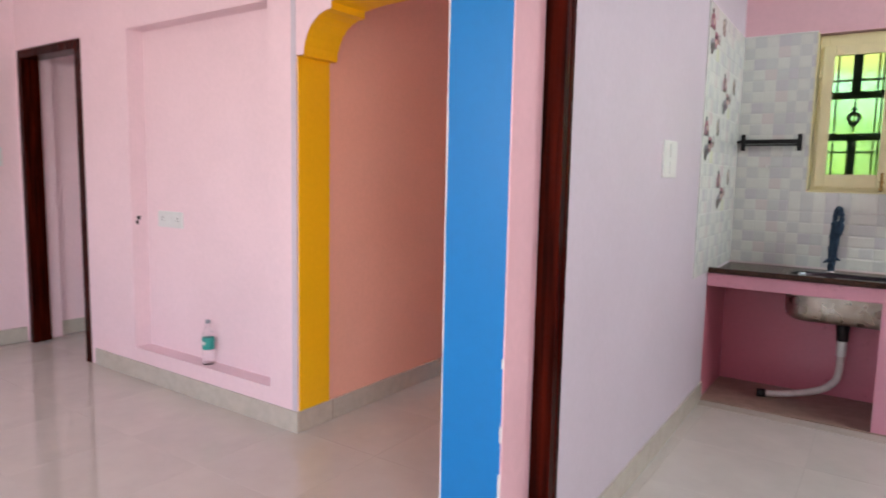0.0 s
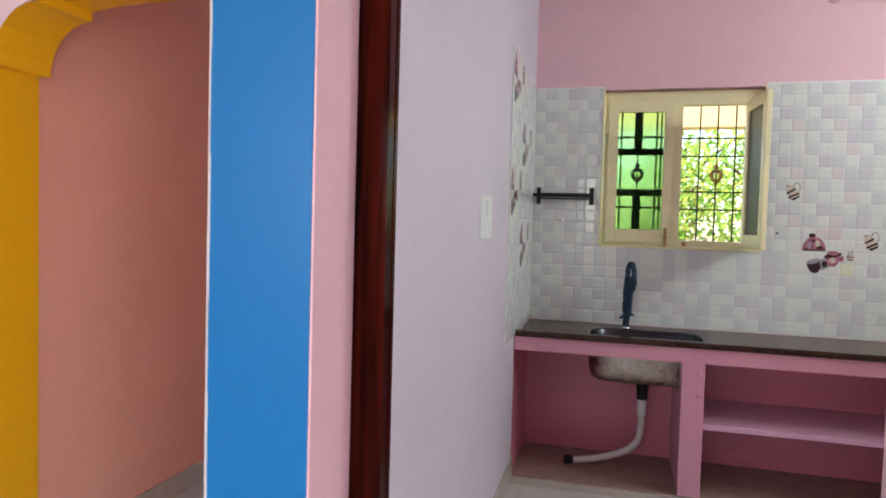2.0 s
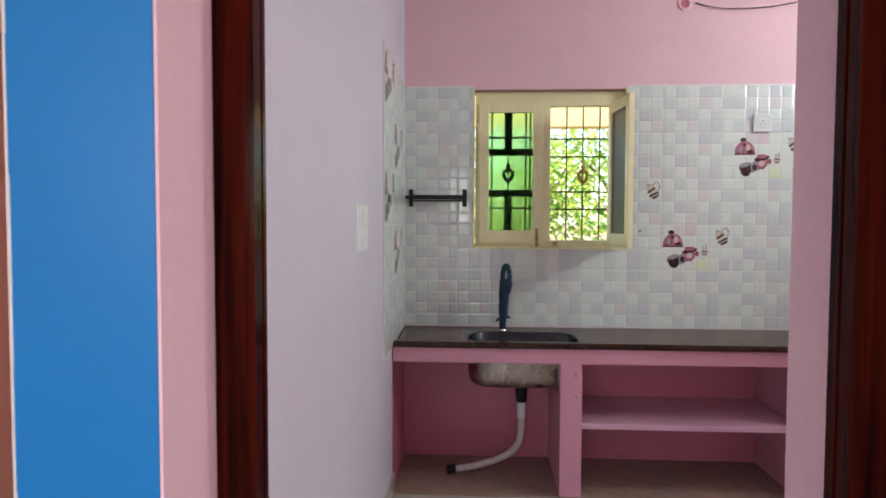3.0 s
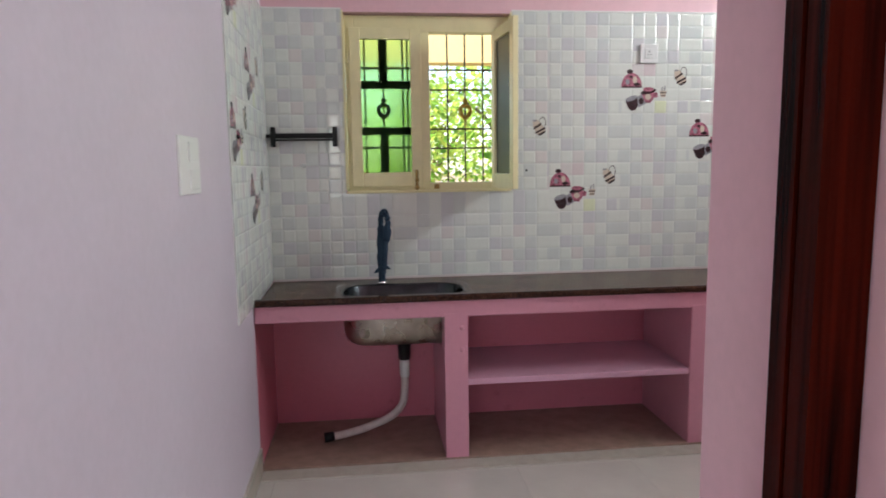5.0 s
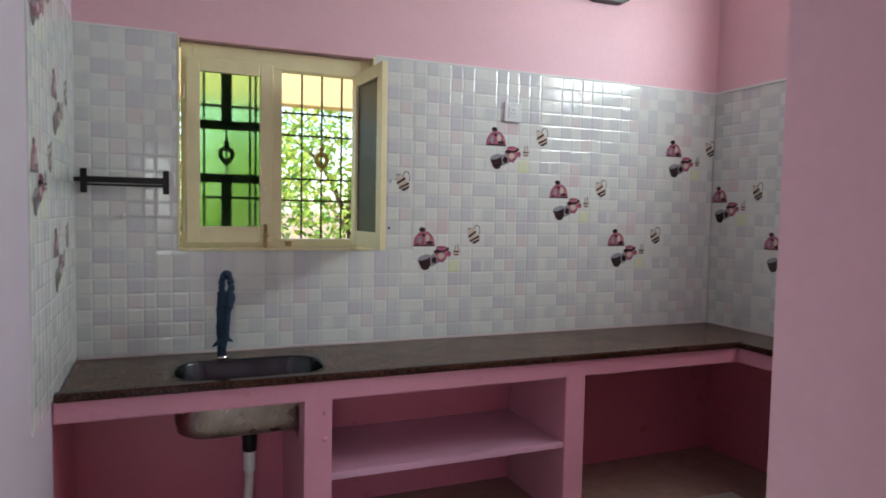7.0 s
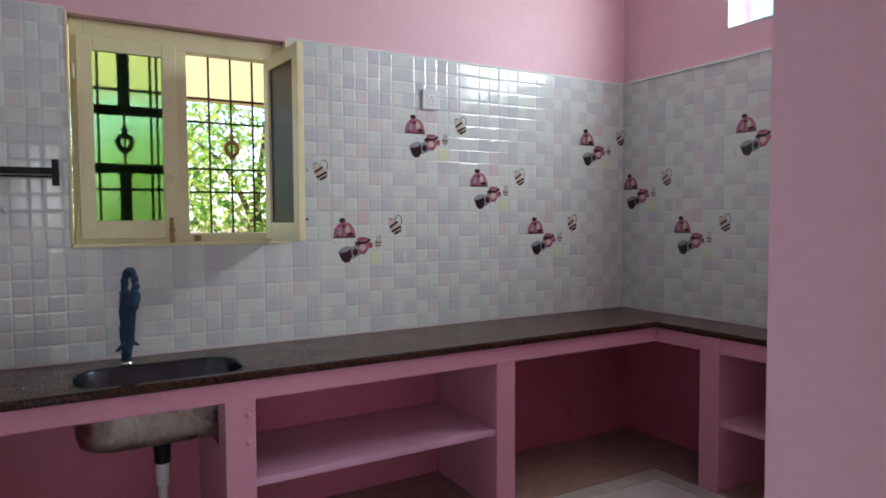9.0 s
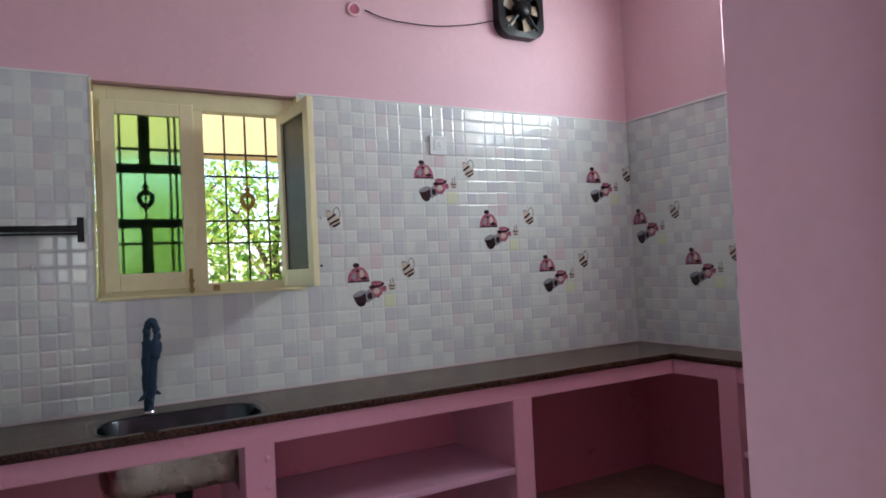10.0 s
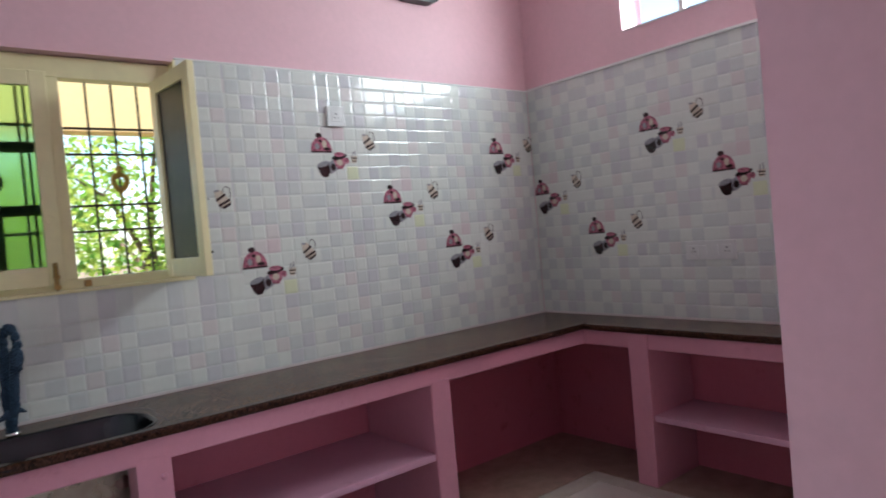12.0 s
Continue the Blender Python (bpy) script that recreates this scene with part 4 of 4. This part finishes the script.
tree(2.6, 10.6, 3.6, 1.3, 2, 2300, "leafy garden tree in full sun beyond the porch")["group"] = "garden trees"
tree(4.6, 11.6, 4.2, 1.5, 5, 2800, "leafy garden tree in full sun beyond the porch")["group"] = "garden trees"
tree(6.8, 12.2, 4.0, 1.6, 9, 3000, "leafy garden tree in full sun beyond the porch")["group"] = "garden trees"
tree(0.9, 12.2, 4.4, 1.5, 12, 2400, "leafy garden tree in full sun beyond the porch")["group"] = "garden trees"
tree(3.6, 14.5, 5.4, 2.0, 21, 2400, "tall leafy tree behind the garden")


# ---- tiles ----
PITCH_X, PITCH_Z, CELL_X, CELL_Z = 0.450, 0.302, 0.075, 0.0755
CELLS = ["010210", "100301", "021010", "103120"]
MOTIF_CELLS = ["035000", "000000", "000000", "000402"]


def tile_mesh(name, cols, rows, pattern, first_row=0):
    """A glazed tile: pillowed cells of its print, with a shallow groove between; origin at its lower left corner, face towards -y."""
    rg = random.Random(name)
    bm = bmesh.new()
    w, h = cols * CELL_X, rows * CELL_Z
    g = 0.0002
    box(bm, g, w - g, 0.0025, 0.0095, g, h - g, 0, 6)
    for r in range(rows):
        for c in range(int(math.ceil(cols))):
            x0, x1 = c * CELL_X, min((c + 1) * CELL_X, w)
            z0, z1 = (rows - 1 - r) * CELL_Z, (rows - r) * CELL_Z
            k = int(pattern[(r + first_row) % 4][c % 6])
            lift = rg.uniform(0, 0.0005)
            xa, xb = x0 + (0.0011 if c == 0 else 0.0001), x1 - (0.0011 if x1 > w - 0.001 else 0.0001)
            za, zb = z0 + (0.0011 if r == rows - 1 else 0.0001), z1 - (0.0011 if r == 0 else 0.0001)
            rings = []
            for i, y in ((0.0, 0.0022), (0.0038, 0.0015), (0.0105, 0.0010 - lift)):
                rings.append([bm.verts.new((x, y, z)) for x, z in ((xa + i, za + i), (xb - i, za + i), (xb - i, zb - i), (xa + i, zb - i))])
            fs = [bm.faces.new(rings[2])]
            for a, d in zip(rings, rings[1:]):
                for q in range(4):
                    fs.append(bm.faces.new((a[q], a[(q + 1) % 4], d[(q + 1) % 4], d[q])))
            for f in fs:
                f.material_index = k
    bmesh.ops.recalc_face_normals(bm, faces=bm.faces)
    me = bpy.data.meshes.new(name)
    bm.to_mesh(me)
    bm.free()
    for m in GLAZES + [TILE_JOINT]:
        me.materials.append(m)
    return me


def disc(cx, cz, rx, rz, a0=0, a1=360, n=14):
    return [(cx + rx * math.cos(radians(a0 + (a1 - a0) * k / n)), cz + rz * math.sin(radians(a0 + (a1 - a0) * k / n))) for k in range(n + (0 if a1 - a0 == 360 else 1))]


def motif_mesh(jug_alone=False):
    """The printed crockery: a pink pot, two tilted cups, a small cup and a striped jug."""
    bm = bmesh.new()
    H = 4 * CELL_Z

    def flat(pts, mat, y=-0.0012):
        if jug_alone and min(x for x, z in pts) < 0.33:
            return
        prism(bm, pts, "y", y, y + 0.0010, mat)

    def turned(pts, cx, cz, a):
        ca, sa = math.cos(radians(a)), math.sin(radians(a))
        return [(cx + (x - cx) * ca - (z - cz) * sa, cz + (x - cx) * sa + (z - cz) * ca) for x, z in pts]
    flat(disc(0.072, H - 0.138, 0.066, 0.080, 0, 180), 0)
    flat([(0.006, H - 0.147), (0.138, H - 0.147), (0.138, H - 0.138), (0.006, H - 0.138)], 1)
    flat(disc(0.060, H - 0.050, 0.020, 0.014), 1)
    flat(disc(0.092, H - 0.100, 0.014, 0.022), 2, -0.0016)
    flat(disc(0.105, H - 0.126, 0.020, 0.010), 1, -0.0016)
    flat(disc(0.068, H - 0.082, 0.012, 0.008), 1, -0.0016)
    flat(disc(0.045, H - 0.112, 0.013, 0.018), 3, -0.0016)
    def big(pts, f=1.12):
        return [(0.138 + (x - 0.13) * f, H - 0.222 + (z - H + 0.222) * f) for x, z in pts]
    cup = [(0.045, H - 0.215), (0.115, H - 0.215), (0.106, H - 0.262), (0.085, H - 0.280), (0.062, H - 0.276), (0.050, H - 0.258)]
    flat(big([(0.075, H - 0.222), (0.140, H - 0.185), (0.165, H - 0.236), (0.115, H - 0.262)]), 3, -0.0010)
    flat(big(turned(cup, 0.08, H - 0.245, 18)), 1)
    flat(big(turned(disc(0.082, H - 0.212, 0.036, 0.013), 0.08, H - 0.245, 18)), 3, -0.0016)
    flat(big(disc(0.128, H - 0.228, 0.015, 0.018)), 1, -0.0013)
    cup2 = [(0.130, H - 0.185), (0.205, H - 0.178), (0.200, H - 0.215), (0.180, H - 0.240), (0.150, H - 0.236)]
    flat(big(cup2), 0)
    flat(big(turned(disc(0.168, H - 0.176, 0.046, 0.013), 0.168, H - 0.172, 12)), 1, -0.0016)
    flat(big(disc(0.168, H - 0.164, 0.032, 0.012)), 0, -0.0018)
    flat(big(disc(0.168, H - 0.205, 0.018, 0.016)), 2, -0.0016)
    flat(big(disc(0.212, H - 0.195, 0.012, 0.016)), 0)
    flat([(0.255, H - 0.165), (0.300, H - 0.165), (0.292, H - 0.205), (0.262, H - 0.205)], 2)
    flat([(0.256, H - 0.175), (0.299, H - 0.175), (0.297, H - 0.182), (0.258, H - 0.182)], 1, -0.0016)
    flat([(0.260, H - 0.192), (0.295, H - 0.192), (0.293, H - 0.198), (0.262, H - 0.198)], 1, -0.0016)
    flat(disc(0.270, H - 0.158, 0.004, 0.020), 3)
    flat(disc(0.287, H - 0.150, 0.004, 0.020), 3)
    flat([(0.346, H - 0.040), (0.372, H - 0.036), (0.389, H - 0.048), (0.402, H - 0.067), (0.428, H - 0.094), (0.425, H - 0.113), (0.391, H - 0.134), (0.367, H - 0.118), (0.350, H - 0.079)], 2)
    flat([(0.350, H - 0.085), (0.399, H - 0.054), (0.404, H - 0.065), (0.354, H - 0.098)], 1, -0.0016)
    flat([(0.361, H - 0.112), (0.422, H - 0.081), (0.427, H - 0.092), (0.366, H - 0.124)], 1, -0.0016)
    flat([(0.375, H - 0.126), (0.427, H - 0.101), (0.425, H - 0.115), (0.391, H - 0.135)], 1, -0.0016)
    flat(disc(0.358, H - 0.042, 0.013, 0.006), 3, -0.0016)
    arc = disc(0.408, H - 0.054, 0.022, 0.034, -45, 195) + disc(0.408, H - 0.054, 0.0185, 0.030, 195, -45)
    flat(arc, 1)
    me = bpy.data.meshes.new("printed_motif")
    bm.to_mesh(me)
    bm.free()
    for m in (PRINT_PINK, PRINT_DARK, PRINT_CREAM, PRINT_GREY):
        me.materials.append(m)
    return me


MOTIF = motif_mesh()
MESHES = {}


def lay(wall, m, c0, r_from, r_to, width, motif=False):
    """One tile under a wall: rows of cells from r_from to r_to, and its width in cells."""
    n = r_to - r_from
    key = (round(width, 3), n, motif)
    if key not in MESHES:
        MESHES[key] = tile_mesh("tile", width, n, MOTIF_CELLS if motif else CELLS)
    t = new("tile", MESHES[key])
    t.parent = wall
    t.matrix_parent_inverse = Matrix.Identity(4)
    t.matrix_basis = m
    if motif:
        t["label"] = "tile printed with pink pots, cups and a jug"
        o = new("printed_motif", MOTIF)
        o.parent = t
    return t


ROWS_Z = [0.925 + PITCH_Z * k for k in range(5)]       # lower edges of the whole rows
# back wall, column edges run from the left corner
edges = [left_x(BACK), 2.195] + [2.645 + PITCH_X * k for k in range(7)] + [RIGHT]
back_motifs = {(4, 2), (3, 3), (5, 4), (6, 3), (7, 2), (8, 4)}
for ci in range(len(edges) - 1):
    x0, x1 = edges[ci], edges[ci + 1]
    for ri, z0 in enumerate([0.925 - CELL_Z] + ROWS_Z):
        n = 1 if ri == 0 else 4
        z1 = z0 + n * CELL_Z
        spans = [(x0, x1)]
        if z1 > WZ0 + 0.01 and x1 > WX0 and x0 < WX1:
            if z0 < WZ0:
                # cut round the sill: the part below it
                k = max(1, int((WZ0 - z0) / CELL_Z))
                lay(wall_north, pose(x0, BACK, z0) @ Matrix.Diagonal((1, 1, (WZ0 - z0) / (k * CELL_Z), 1)), ci, 0, k, (x1 - x0) / CELL_X)
                rest = (z1 - WZ0) / CELL_Z
                for a, c in ((x0, min(x1, WX0)), (max(x0, WX1), x1)):
                    if c - a > 0.03:
                        kk = max(1, round(rest))
                        lay(wall_north, pose(a, BACK, WZ0) @ Matrix.Diagonal((1, 1, (z1 - WZ0) / (kk * CELL_Z), 1)), ci, 0, kk, (c - a) / CELL_X)
                continue
            spans = [(a, c) for a, c in ((x0, min(x1, WX0)), (max(x0, WX1), x1)) if c - a > 0.02]
        for a, c in spans:
            whole = abs(c - a - PITCH_X) < 0.03
            mot = (ci, ri) in back_motifs and whole
            lay(wall_north, pose(a, BACK, z0), ci, 0, n, (c - a) / CELL_X, bool(mot))
o = new("printed_jug", motif_mesh(True))
o.parent = wall_north
o.matrix_basis = pose(3.095, BACK, ROWS_Z[2])
# right wall, columns run away from the corner
right_motifs = {(0, 3), (1, 2), (2, 4), (3, 3), (4, 2)}
for ci in range(7):
    y0 = BACK - PITCH_X * ci
    w = min(PITCH_X, y0 - 2.92)
    for ri, z0 in enumerate([0.925 - CELL_Z] + ROWS_Z):
        lay(wall_east, pose(RIGHT, y0, z0, 0, 0, -90), ci, 0, 1 if ri == 0 else 4, w / CELL_X, (ci, ri) in right_motifs)
# left wall: three columns
left_motifs = {(0, 3), (0, 5), (1, 2), (1, 4)}
skew = math.degrees(math.atan(0.022))
for ci, y0 in enumerate((4.65, 5.10, 5.55)):
    w = min(PITCH_X, BACK - y0)
    for ri, z0 in enumerate([0.925 - CELL_Z] + ROWS_Z):
        lay(wall_west_tiles, pose(left_x(y0) + 0.0095, y0, z0, 0, 0, 90 + skew), ci, 0, 1 if ri == 0 else 4, w / CELL_X, (ci, ri) in left_motifs)
trim = bmesh.new()
ZT = 0.925 + 5 * PITCH_Z
box(trim, WX1, RIGHT, BACK - 0.001, PB + 0.002, ZT, ZT + 0.008)
box(trim, 1.84, WX0, BACK - 0.001, PB + 0.002, ZT, ZT + 0.008)
box(trim, RIGHT - 0.010, PR + 0.002, 2.93, BACK - 0.004, ZT - 0.002, ZT + 0.012)
tagged(link("trim", trim, WHITE_GROUT), "thin white grout line over the tiles", "trim", kind="structure")

# floor tiles, 60 cm square
fm = bmesh.new()
box(fm, 0.0005, 0.5995, 0.0005, 0.5995, -0.010, 0.0, 0.0005)
FLOOR_MESH = bpy.data.meshes.new("floor_tile")
fm.to_mesh(FLOOR_MESH)
fm.free()
FLOOR_MESH.materials.append(FLOOR_TILE)
for i in range(-9, 6):
    for j in range(-5, 7):
        x, y = 2.54 + 0.6 * i, 1.32 + 0.6 * j
        if -2.95 < x + 0.6 and x < 5.78 and not (y > 5.1 and x > 1.7):
            o = new("floor_tile", FLOOR_MESH)
            o.parent = floor
            o.matrix_basis = pose(x, y, 0)
